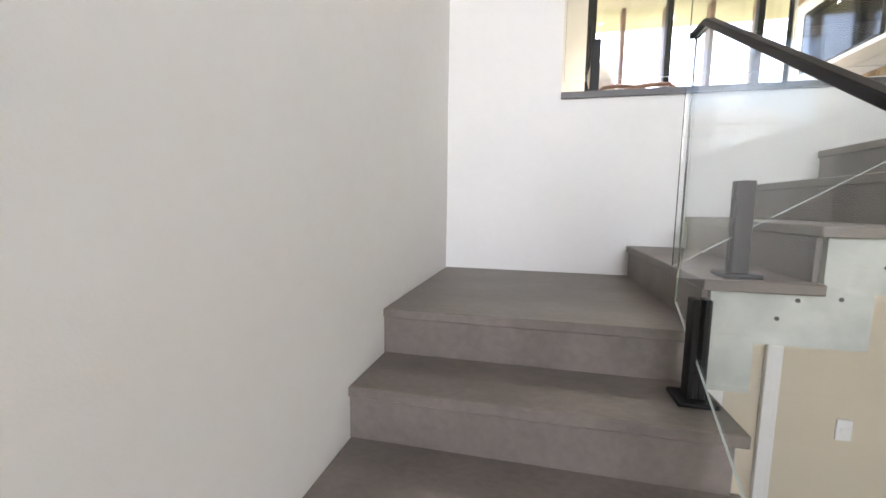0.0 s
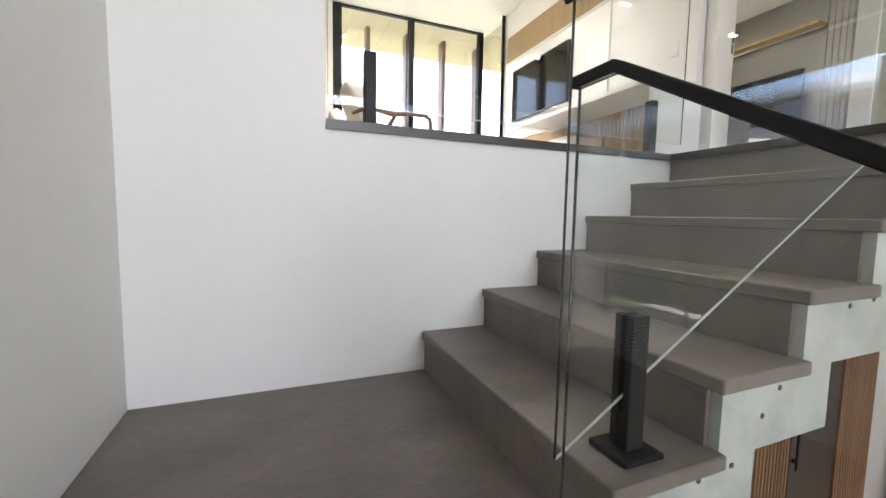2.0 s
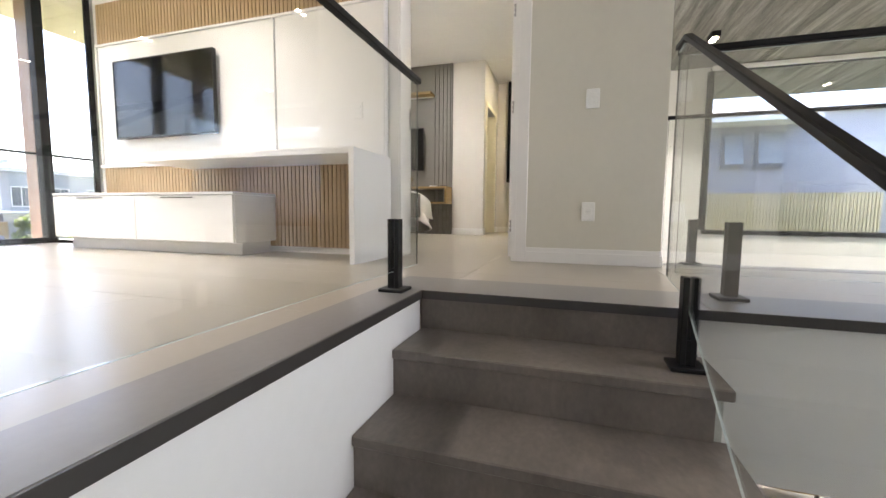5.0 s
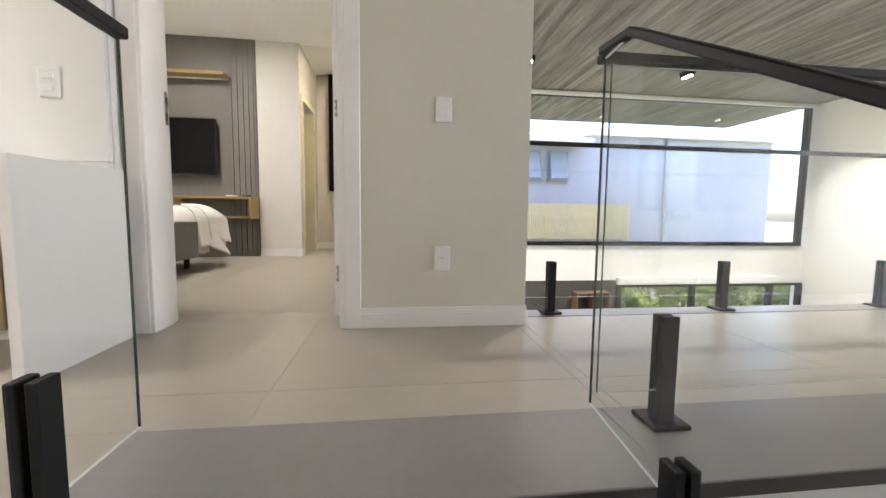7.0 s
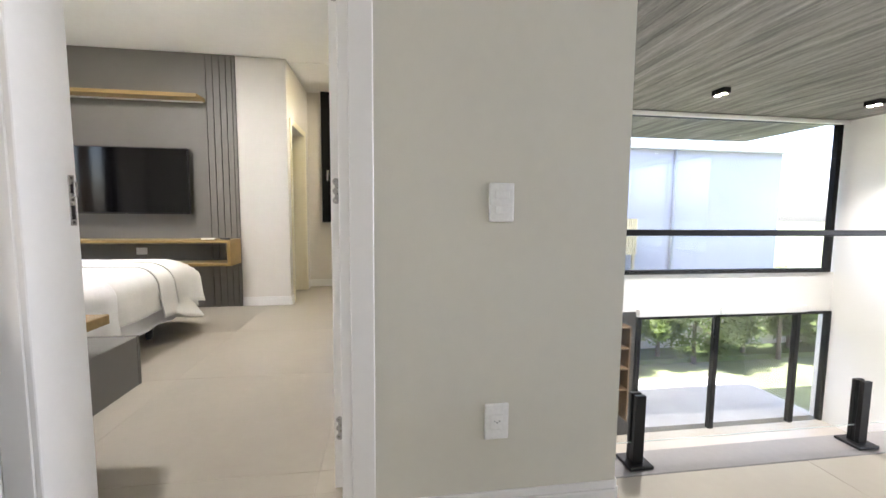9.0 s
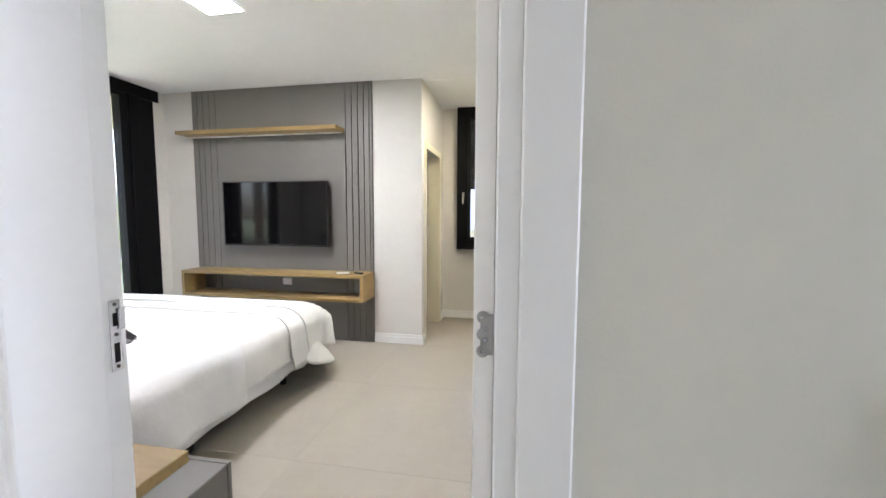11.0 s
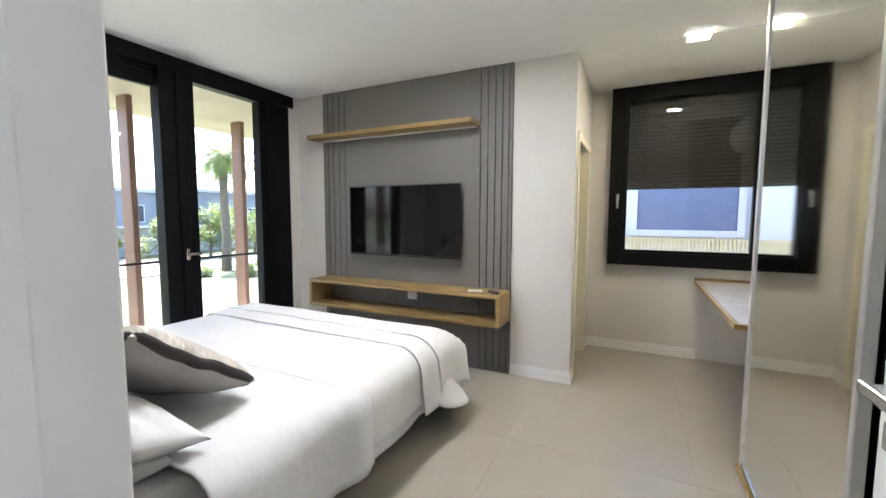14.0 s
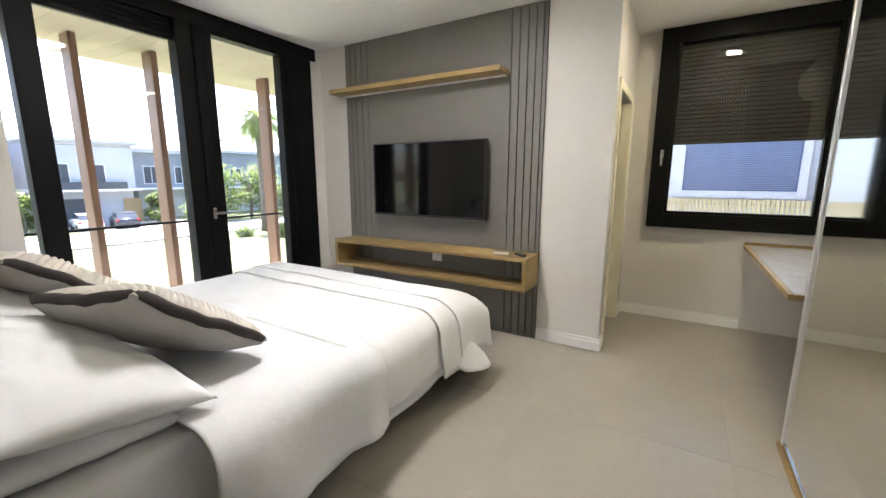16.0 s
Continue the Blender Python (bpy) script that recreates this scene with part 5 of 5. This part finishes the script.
for x in (0.2, 1.94, 3.68, 5.44):
    part("mullion", box(x, x + 0.06, SOUTH - 0.12, SOUTH - 0.075, 0.051, 2.749), DARKFRAME, sw6)
part("rail", boxes([(0.26, 5.44, SOUTH - 0.12, SOUTH - 0.08, 0.051, 0.10), (0.26, 5.44, SOUTH - 0.12, SOUTH - 0.08, 2.70, 2.749)]), DARKFRAME, sw6)
sw7 = tagged(new("window_7"), "dark framed south garden doors of the living room", "window", "", "structure")
for x in (2.1, 3.7, 5.24, 6.84):
    part("mullion", box(x, x + 0.06, SOUTH - 0.12, SOUTH - 0.075, GF, -0.801), DARKFRAME, sw7)
part("rail", boxes([(2.16, 6.84, SOUTH - 0.12, SOUTH - 0.08, -0.85, -0.801)]), DARKFRAME, sw7)
# ---- outside ----
OG = -3.2
SOFF = mat("pale_timber_soffit_boards", (0.46, 0.40, 0.31), 0.7, var=0.08, scale=3, stretch=(0.2, 3, 1), island=0.05)
built("eave", boxes([(-0.6 + k * 0.2, -0.6 + k * 0.2 + 0.197, 7.06, 9.2, 2.735, 2.76) for k in range(50)]), SOFF, "pale timber boarded eave soffit", "roof")
# deck colour chosen pale so it reflects sun up onto the ceilings
built("balcony_floor", box(LX - 0.2, 8.6, 7.06, 8.7, -0.16, -0.03), mat("pale_bounce_deck", (0.50, 0.49, 0.46), 0.6, var=0.05, scale=3), "balcony deck, kept pale to bounce light to the ceilings", "floor")
FIN = mat("brown_timber_fin", (0.24, 0.125, 0.07), 0.5, var=0.15, scale=5, stretch=(1, 1, 0.1), fine=0.08)
fin_mesh = mesh_of("timber_fin", box(-0.032, 0.032, -0.10, 0.10, -0.03, 2.735, 0.005), FIN)
for x in (0.15, 0.83, 1.51, 2.19, 2.87, 3.55, 4.58, 5.25, 5.92, 7.28):
    o = tagged(new("timber_fin", fin_mesh), "brown vertical timber fin on the balcony edge", "post", "balcony timber fins")
    o.location = (x, 8.35, 0)
bg = thing("balcony_glass", "clear balcony guard glass with a thin dark top rail", "balustrade")
p = part("pane", box(LX, 8.4, 7.90, 7.91, 0.0, 0.93), PANE, bg)
part("top_rail", box(LX, 8.4, 7.893, 7.917, 0.93, 0.955, 0.002), BLACK, bg)
part("bottom_shoe", box(LX, 8.4, 7.885, 7.925, -0.03, 0.0), BLACK, bg)

ROADM = mat("pale_street_paving", (0.34, 0.33, 0.31), 0.9, var=0.08, scale=1.0, bump=0.1, bscale=10)
built("road", box(-200, 250, 36.5, 43.5, OG - 0.02, OG + 0.012), ROADM, "pale street paving", "road")
built("driveway", box(16.5, 27, 43.5, 53, OG - 0.02, OG + 0.015), ROADM, "pale concrete driveway", "pavement")
built("paved_terrace", box(8.9, 11.0, -6.2, 1.5, OG - 0.1, GF - 0.05), ROADM, "paved garden terrace", "pavement")
built("kerb", boxes([(-200, 250, 43.5, 43.65, OG - 0.02, OG + 0.12), (-200, 250, 36.35, 36.5, OG - 0.02, OG + 0.12)], 0.01), ROADM, "concrete street kerbs", "kerb")

LEAF = mat("green_foliage", (0.11, 0.15, 0.05), 0.6, var=0.3, scale=3, island=0.35)
LEAF2 = mat("grey_green_foliage", (0.13, 0.16, 0.08), 0.6, var=0.3, scale=3, island=0.35)
for m in (LEAF, LEAF2):
    nd, lk = m.node_tree.nodes, m.node_tree.links
    tl, ms = nd.new("ShaderNodeBsdfTranslucent"), nd.new("ShaderNodeMixShader")
    tl.inputs[0].default_value = (0.22, 0.30, 0.06, 1)
    ms.inputs[0].default_value = 0.45
    lk.new(nd["Principled BSDF"].outputs[0], ms.inputs[1])
    lk.new(tl.outputs[0], ms.inputs[2])
    lk.new(ms.outputs[0], nd["Material Output"].inputs[0])
BARK = mat("grey_bark", (0.16, 0.13, 0.10), 0.9, var=0.25, scale=6, bump=0.4, bscale=30)


def leaves(rng, centre, rad, count, size):
    """Many small bent leaf blades scattered in an uneven cloud."""
    vs, fs = [], []
    for _ in range(count):
        d = Vector((rng.gauss(0, 1), rng.gauss(0, 1), rng.gauss(0, 1))).normalized()
        r = rng.random() ** 0.45
        c = Vector(centre) + Vector((d.x * rad[0] * r, d.y * rad[1] * r, d.z * rad[2] * r))
        a = Vector((rng.gauss(0, 1), rng.gauss(0, 1), rng.gauss(0, 0.6))).normalized()
        b = a.cross(Vector((rng.random() - 0.5, rng.random() - 0.5, 1))).normalized()
        s = size * (0.6 + 0.8 * rng.random())
        k = len(vs)
        vs += [tuple(c - a * s), tuple(c + b * s * 0.35), tuple(c + a * s), tuple(c - b * s * 0.35)]
        fs.append((k, k + 1, k + 2, k + 3))
    return vs, fs


def leaf_part(name, clouds, rng, material, parent, size):
    vs, fs = [], []
    for c, rad, n in clouds:
        v, f = leaves(rng, c, rad, n, size)
        o = len(vs)
        vs += v
        fs += [tuple(i + o for i in q) for q in f]
    me = bpy.data.meshes.new(name)
    me.from_pydata(vs, [], fs)
    me.materials.append(material)
    o = new(name, me)
    o.parent = parent
    return o


def tree(x, y, h, spread, seed, label, material=LEAF, size=0.09, n=900, group="garden trees"):
    rng = random.Random(seed)
    t = thing("tree", label, "tree", group, (x, y, OG))
    part("trunk", limb([(0, 0, -0.1), (0.05 * spread, 0, h * 0.25), (0.0, 0.05, h * 0.55), (0.05, 0, h * 0.8)], [0.05 * spread + 0.03, 0.045 * spread + 0.02, 0.03 * spread + 0.01, 0.01]), BARK, t, smooth=True)
    clouds = []
    for k in range(9):
        a, rr = rng.random() * 6.28, spread * (0.2 + 0.6 * rng.random())
        c = (math.cos(a) * rr, math.sin(a) * rr, h * (0.22 + 0.68 * rng.random()))
        q = spread * (0.35 + 0.3 * rng.random())
        clouds.append((c, (q, q, q * 1.1), n // 9))
        if k < 5:
            part("limb", limb([(0, 0.02, h * 0.4), (c[0] * 0.6, c[1] * 0.6, c[2] * 0.85), c], [0.025 * spread, 0.018 * spread, 0.006], 6), BARK, t, smooth=True)
    leaf_part("crown", clouds, rng, material, t, size)
    return t

for k in range(15):
    tree(12.5 + 0.3 * math.sin(k * 2.1), -13.8 + k * 0.95, 2.5 + 0.3 * math.sin(k * 1.7), 0.78, 10 + k, "slender young garden tree along the fence", LEAF, 0.085, 3400)
solid("fence", boxes([(13.3, 13.4, -20, 3, OG, OG + 1.7)]), mat("white_rendered_wall", (0.7, 0.68, 0.62), 0.8, var=0.05, scale=2), "low white rendered garden wall behind trees", "wall")
solid("hedge_grass", boxes([(12.3, 13.2, -18, 2, OG, OG + 0.15)]), LEAF, "low planting strip along the garden wall", "planting", kind="stuff")

# garden and neighbour to the south, mirrored in the stair glass
for k in range(14):
    tree(-3.0 + k * 1.05, -15.6 + 0.3 * math.sin(k * 1.9), 2.7 + 0.4 * math.sin(k * 2.3), 0.75, 120 + k, "slender young garden tree along the fence", LEAF, 0.085, 1600)
solid("fence", boxes([(-20, 13.3, -16.6, -16.5, OG, OG + 1.7)]), bpy.data.materials["white_rendered_wall"], "low white rendered garden wall behind trees", "wall")
sh_ = thing("neighbour_house", "pale house with a slate roof behind the south garden", "house")
part("wall", box(-6.0, 12.0, -29.0, -20.0, OG, 3.6), mat("pale_south_render", (0.5, 0.5, 0.52), 0.8, var=0.04), sh_)
part("roof", prism([(-29.5, 3.6), (-19.3, 3.6), (-19.3, 3.8), (-24.4, 5.4), (-29.5, 3.8)], "x", -6.5, 12.5), mat("slate_roof", (0.14, 0.15, 0.17), 0.7, var=0.1, scale=2), sh_)
for x in (-4.0, 0.0, 4.0, 8.0):
    w = part("window", boxes([(x, x + 1.8, -19.999, -19.95, 0.9, 0.97), (x, x + 1.8, -19.999, -19.95, 2.4, 2.47), (x, x + 0.07, -19.999, -19.95, 0.97, 2.4), (x + 1.73, x + 1.8, -19.999, -19.95, 0.97, 2.4)]), DARKFRAME, sh_)
    part("pane", box(x + 0.07, x + 1.73, -19.999, -19.98, 0.97, 2.4), mat("south_window_glass", (0.06, 0.07, 0.09), 0.08, var=0.05) if x < -3 else bpy.data.materials["south_window_glass"], w)

# neighbour's house to the east
NW = mat("blue_grey_render", (0.40, 0.40, 0.46), 0.8, var=0.03, scale=1.5)
NWHITE = mat("white_render", (0.70, 0.70, 0.70), 0.8, var=0.03, scale=1.5)
YSLAT = mat("pale_timber_slats", (0.60, 0.50, 0.30), 0.7, var=0.08, scale=4, island=0.06)
PALEFRAME = mat("grey_window_frame", (0.26, 0.28, 0.33), 0.5, var=0.04)
nb = thing("neighbour_house", "blue-grey rendered neighbouring house with flat roof", "house")
part("wall", box(14.0, 22.0, -10.6, 1.0, OG, 3.2), NW, nb)
part("wall", box(14.3, 22.0, 1.0, 9.0, OG, 3.3), NWHITE, nb, "white rendered side wall")
part("roof_edge", box(13.75, 22.2, -10.8, 9.2, 3.2, 3.42), NWHITE, nb)
part("canopy", box(13.2, 14.0, -3.6, 1.0, 2.86, 2.98), NWHITE, nb)
b = bmesh.new()
cyl(b, (13.93, -6.6, OG), (13.93, -6.6, 3.2), 0.06)
part("downpipe", b, mat("grey_pvc", (0.3, 0.31, 0.34), 0.5, var=0.03), nb)
for y0, y1, z0, z1 in ((-2.18, -1.62, 1.70, 2.68), (-3.10, -2.42, 1.70, 2.70)):
    w = part("window", boxes([(13.94, 13.999, y0, y1, z0, z0 + 0.05), (13.94, 13.999, y0, y1, z1 - 0.05, z1), (13.94, 13.999, y0, y0 + 0.05, z0, z1), (13.94, 13.999, y1 - 0.05, y1, z0, z1)]), PALEFRAME, nb)
    s = part("sash", box(-0.012, 0.012, y0 + 0.06, y1 - 0.06, -(z1 - z0 - 0.12), 0.0), mat("sash_glass", (0.25, 0.28, 0.32), 0.1, var=0.02), w, "tilted glass sash")
    s.matrix_world = pose(13.93, 0, z1 - 0.06, 0, 14, 0)
lv = part("louvre_window", box(14.22, 14.299, 1.30, 3.30, 1.15, 2.6), mat("blue_grey_louvre", (0.16, 0.19, 0.30), 0.5, var=0.05), nb, "blue-grey louvred shutter window")
for k in range(34):
    part("louvre", box(14.19, 14.2195, 1.34, 3.26, 1.18 + k * 0.041, 1.205 + k * 0.041), mat("louvre_blade", (0.26, 0.30, 0.44), 0.5, var=0.05) if k == 0 else bpy.data.materials["louvre_blade"], lv)
part("window_surround", boxes([(14.2, 14.299, 1.16, 1.299, 1.0, 2.7), (14.2, 14.299, 3.301, 3.44, 1.0, 2.7), (14.15, 14.299, 1.16, 3.44, 1.0, 1.149)]), NWHITE, nb)
fc = thing("slat_fence", "pale vertical timber screen on the neighbouring terrace", "fence")
fm = mesh_of("fence_slat", box(13.70, 13.73, 0.0, 0.055, -0.15, 0.99), YSLAT)
for k in range(152):
    s = new("fence_slat", fm)
    s.parent = fc
    s.location = (0, -5.2 + k * 0.075, 0)
part("rail", boxes([(13.73, 13.77, -5.2, 6.1, 0.0, 0.06), (13.73, 13.77, -5.2, 6.1, 0.86, 0.92)]), YSLAT, fc)
part("post", boxes([(13.77, 13.85, y, y + 0.08, OG, 0.95) for y in (-5.2, -2.4, 0.4, 3.2, 6.0)]), YSLAT, fc)
colb = bmesh.new()
cyl(colb, (9.4, 0.10, GF - 0.3), (9.4, 0.10, 2.88), 0.15, n=32)
solid("terrace_column", colb, mat("grey_steel_column", (0.22, 0.23, 0.24), 0.5, var=0.04), "round grey terrace column under the concrete roof", "column", smooth=True)

# house across the street
HG = mat("light_grey_render", (0.42, 0.43, 0.46), 0.85, var=0.03, scale=0.8)
HD = mat("slate_grey_cladding", (0.22, 0.24, 0.28), 0.7, var=0.06, scale=1.0)
WG = mat("dark_window_glass", (0.06, 0.07, 0.09), 0.08, var=0.05)


def far_house(x0, x1, y, zr, seed, label, dark=False):
    rng = random.Random(seed)
    h = thing("house", label, "house", "houses across the street")
    w = x1 - x0
    part("wall", box(x0, x1, y, y + 10, OG, 0.1), HG, h)
    part("upper_wall", box(x0 - 0.6, x1, y - 0.8, y + 10, 0.3, zr), HD if dark else HG, h)
    part("floor_band", box(x0 - 0.9, x1 + 0.2, y - 1.6, y + 10, 0.1, 0.3), NWHITE, h, "white canopy band")
    part("roof", box(x0 - 1.0, x1 + 0.4, y - 1.3, y + 10.3, zr, zr + 0.35), HG, h)
    k = 0
    xx = x0 + 0.3
    while xx + 1.7 < x1:
        win = part("window", boxes([(xx, xx + 1.6, y - 0.86, y - 0.801, 0.7, 0.78), (xx, xx + 1.6, y - 0.86, y - 0.801, 2.6, 2.68), (xx, xx + 0.07, y - 0.86, y - 0.801, 0.78, 2.6), (xx + 0.77, xx + 0.83, y - 0.86, y - 0.801, 0.78, 2.6), (xx + 1.53, xx + 1.6, y - 0.86, y - 0.801, 0.78, 2.6)]), NWHITE, h)
        part("pane", box(xx + 0.07, xx + 1.53, y - 0.83, y - 0.802, 0.78, 2.6), WG, win)
        xx += 2.6 + rng.random() * 0.6
        k += 1
    return h

h1 = far_house(16.0, 23.0, 52.5, 4.6, 1, "two-storey light grey house with flat roof and garage")
# flat dark panel on the wall paints the shade of an open garage
part("garage_shade_panel", box(16.6, 19.8, 52.44, 52.499, OG, -0.6), mat("garage_shade", (0.1, 0.1, 0.11), 0.8, var=0.1), h1)
part("timber_gate", box(22.0, 23.6, 52.40, 52.499, OG, -0.7), OAKV, h1, "orange timber gate")
part("balcony_rail", boxes([(16.0, 22.0, 50.95, 51.0, 0.3, 1.0)]), WG, h1)
b = bmesh.new()
cyl(b, (18.0, 55, 4.9), (18.0, 55, 6.2), 0.2)
part("chimney", b, HD, h1)
far_house(24.5, 33.0, 55.0, 4.1, 2, "two-storey slate grey house with flat roof", True)
far_house(35.0, 50.0, 56.0, 4.6, 3, "long grey two-storey house behind trees", True)
far_house(2.0, 13.5, 53.5, 4.2, 4, "light grey house with flat roof")
far_house(-14.0, -1.0, 54.5, 4.6, 5, "slate grey house with flat roof", True)


def palm(x, y, h, seed):
    rng = random.Random(seed)
    t = thing("palm_tree", "tall palm with drooping feathered fronds", "palm tree", "", (x, y, OG))
    part("trunk", limb([(0, 0, -0.1), (0.1, 0, h * 0.3), (0.0, 0, h * 0.7), (0.05, 0, h)], [0.42, 0.34, 0.32, 0.38], 12), BARK, t, smooth=True)
    for k in range(34):
        a = k * 2.399
        el = 1.15 - 1.55 * (k / 34) + rng.uniform(-0.1, 0.1)
        L = 2.6 + rng.random() * 0.8
        vs, fs = [], []
        p, d = Vector((0.05, 0, h)), Vector((math.cos(a) * math.cos(el), math.sin(a) * math.cos(el), math.sin(el)))
        side = Vector((-math.sin(a), math.cos(a), 0))
        for s in range(14):
            q = p + d * (L / 14)
            ll = 0.75 * math.sin(math.pi * (s + 1.2) / 16)
            for sg in (-1, 1):
                i = len(vs)
                tip = q + side * sg * ll + d * 0.25 - Vector((0, 0, 0.22 + 0.12 * rng.random()))
                vs += [tuple(p), tuple(q), tuple(tip)]
                fs.append((i, i + 1, i + 2))
            p = q
            d = (d + Vector((0, 0, -0.13))).normalized()
        me = bpy.data.meshes.new("frond")
        me.from_pydata(vs, [], fs)
        me.materials.append(LEAF2)
        o = new("frond", me)
        o.parent = t
    return t

palm(25.6, 34.6, 9.6, 3)
for k, (x, y, h, s) in enumerate(((26.5, 46.0, 4.6, 2.0), (29.0, 47.0, 6.4, 2.6), (31.8, 46.0, 6.0, 2.6), (34.5, 47.5, 6.6, 2.8), (24.2, 50.0, 3.0, 1.3), (37.5, 46.0, 6.0, 2.6), (40.0, 48.0, 6.6, 3.0), (10.0, 49.5, 4.5, 2.0), (14.0, 50.0, 3.6, 1.5), (5.0, 49.5, 4.2, 2.0), (-2.0, 50.0, 5.0, 2.2))):
    tree(x, y, h, s, 40 + k, "leafy street tree in front of houses", LEAF2, 0.22, 1500, "street trees")
for k, (x, y) in enumerate(((22.5, 33.0), (26.5, 33.5), (24.0, 30.0), (29.5, 35.0), (19.0, 30.5), (31.0, 31.5))):
    rng = random.Random(80 + k)
    g = thing("shrub", "tufted ornamental grass shrub on the lawn", "shrub", "lawn shrubs", (x, y, OG))
    leaf_part("foliage", [((0, 0, 0.3), (0.7, 0.7, 0.5), 260)], rng, LEAF, g, 0.22)


def car(x, y, rz, paint, label):
    """A parked hatchback: shaped body, glasshouse, four wheels, lamps."""
    t = thing("car", label, "car", "cars on the driveway", (x, y, OG + 0.015), rz)
    prof = [(-2.05, 0.35), (-2.1, 0.75), (-1.9, 0.95), (-1.3, 1.02), (1.25, 0.98), (1.95, 0.80), (2.1, 0.6), (2.05, 0.3), (1.5, 0.25), (-1.5, 0.25)]
    b = prism(prof, "y", -0.86, 0.86)
    bmesh.ops.bevel(b, geom=list(b.edges), offset=0.05, segments=2, affect="EDGES")
    body = part("body", b, paint, t, "", True)
    b = prism([(-1.75, 0.98), (-1.35, 1.42), (0.25, 1.46), (1.15, 0.99)], "y", -0.72, 0.72)
    part("windows", b, WG, t, "dark car windows")
    b = prism([(-1.4, 1.42), (-1.2, 1.47), (0.2, 1.50), (0.4, 1.44)], "y", -0.68, 0.68)
    part("roof", b, paint, t)
    for wx in (-1.3, 1.3):
        for wy in (-0.8, 0.8):
            b = bmesh.new()
            cyl(b, (wx, wy - 0.1, 0.32), (wx, wy + 0.1, 0.32), 0.32, n=20)
            w = part("wheel", b, BLACK, t)
            b = bmesh.new()
            cyl(b, (wx, wy - 0.105, 0.32), (wx, wy + 0.105, 0.32), 0.2, n=14)
            part("rim", b, CHROME, w)
    for s in (-1, 1):
        part("rear_lamp", box(-2.11, -2.0, s * 0.75 - 0.12, s * 0.75 + 0.12, 0.72, 0.88, 0.01), mat("red_lamp", (0.4, 0.02, 0.02), 0.2, var=0.02) if s < 0 else bpy.data.materials["red_lamp"], t)
    return t

car(20.3, 48.3, 78, mat("dark_grey_car_paint", (0.06, 0.065, 0.075), 0.25, 0.3, var=0.03), "dark grey hatchback parked on the driveway")
car(17.6, 48.6, 82, mat("white_car_paint", (0.7, 0.7, 0.7), 0.25, var=0.02), "white hatchback parked on the driveway")
pl = thing("utility_pole", "concrete utility pole with street cables", "pole")
b = bmesh.new()
cyl(b, (27.5, 44.3, OG), (27.5, 44.3, 5.6), 0.14, 0.09)
part("shaft", b, ROADM, pl)
part("cross_arm", box(26.7, 28.3, 44.25, 44.35, 5.1, 5.2), BARK, pl)
for dz, dy in ((5.22, 0.0), (4.2, 0.1), (3.9, 0.1)):
    b = bmesh.new()
    cyl(b, (-60, 44.3 + dy, dz), (27.5, 44.3 + dy, dz), 0.018, n=5)
    cyl(b, (27.5, 44.3 + dy, dz), (120, 44.3 + dy, dz), 0.018, n=5)
    part("cable", b, BLACK, pl)
# ---- floor tiles ----
TILE, JX, JY = 1.055, 2.72, 1.90
tiles = {}


def lay(x0, x1, y0, y1):
    """Large square tiles over a stretch of floor, cut at its edges."""
    ix = math.floor((x0 - JX) / TILE)
    while JX + ix * TILE < x1:
        iy = math.floor((y0 - JY) / TILE)
        while JY + iy * TILE < y1:
            a, b = max(x0, JX + ix * TILE + 0.001), min(x1, JX + (ix + 1) * TILE - 0.001)
            c, d = max(y0, JY + iy * TILE + 0.001), min(y1, JY + (iy + 1) * TILE - 0.001)
            if b - a > 0.005 and d - c > 0.005:
                key = (round(b - a, 4), round(d - c, 4))
                if key not in tiles:
                    tiles[key] = mesh_of("floor_tile", box(0, key[0], 0, key[1], -0.0028, 0.0), FLOOR)
                o = new("floor_tile", tiles[key])
                o.parent = floor_up
                o.location = (a, c, 0)
            iy += 1
        ix += 1

lay(LX, 2.499, SY + 0.192, 7.59)
lay(2.501, 3.569, SOUTH, 1.85)
lay(2.501, WX1, 1.852, 7.59)
lay(WX1 + 0.001, 8.139, 2.08, 6.84)
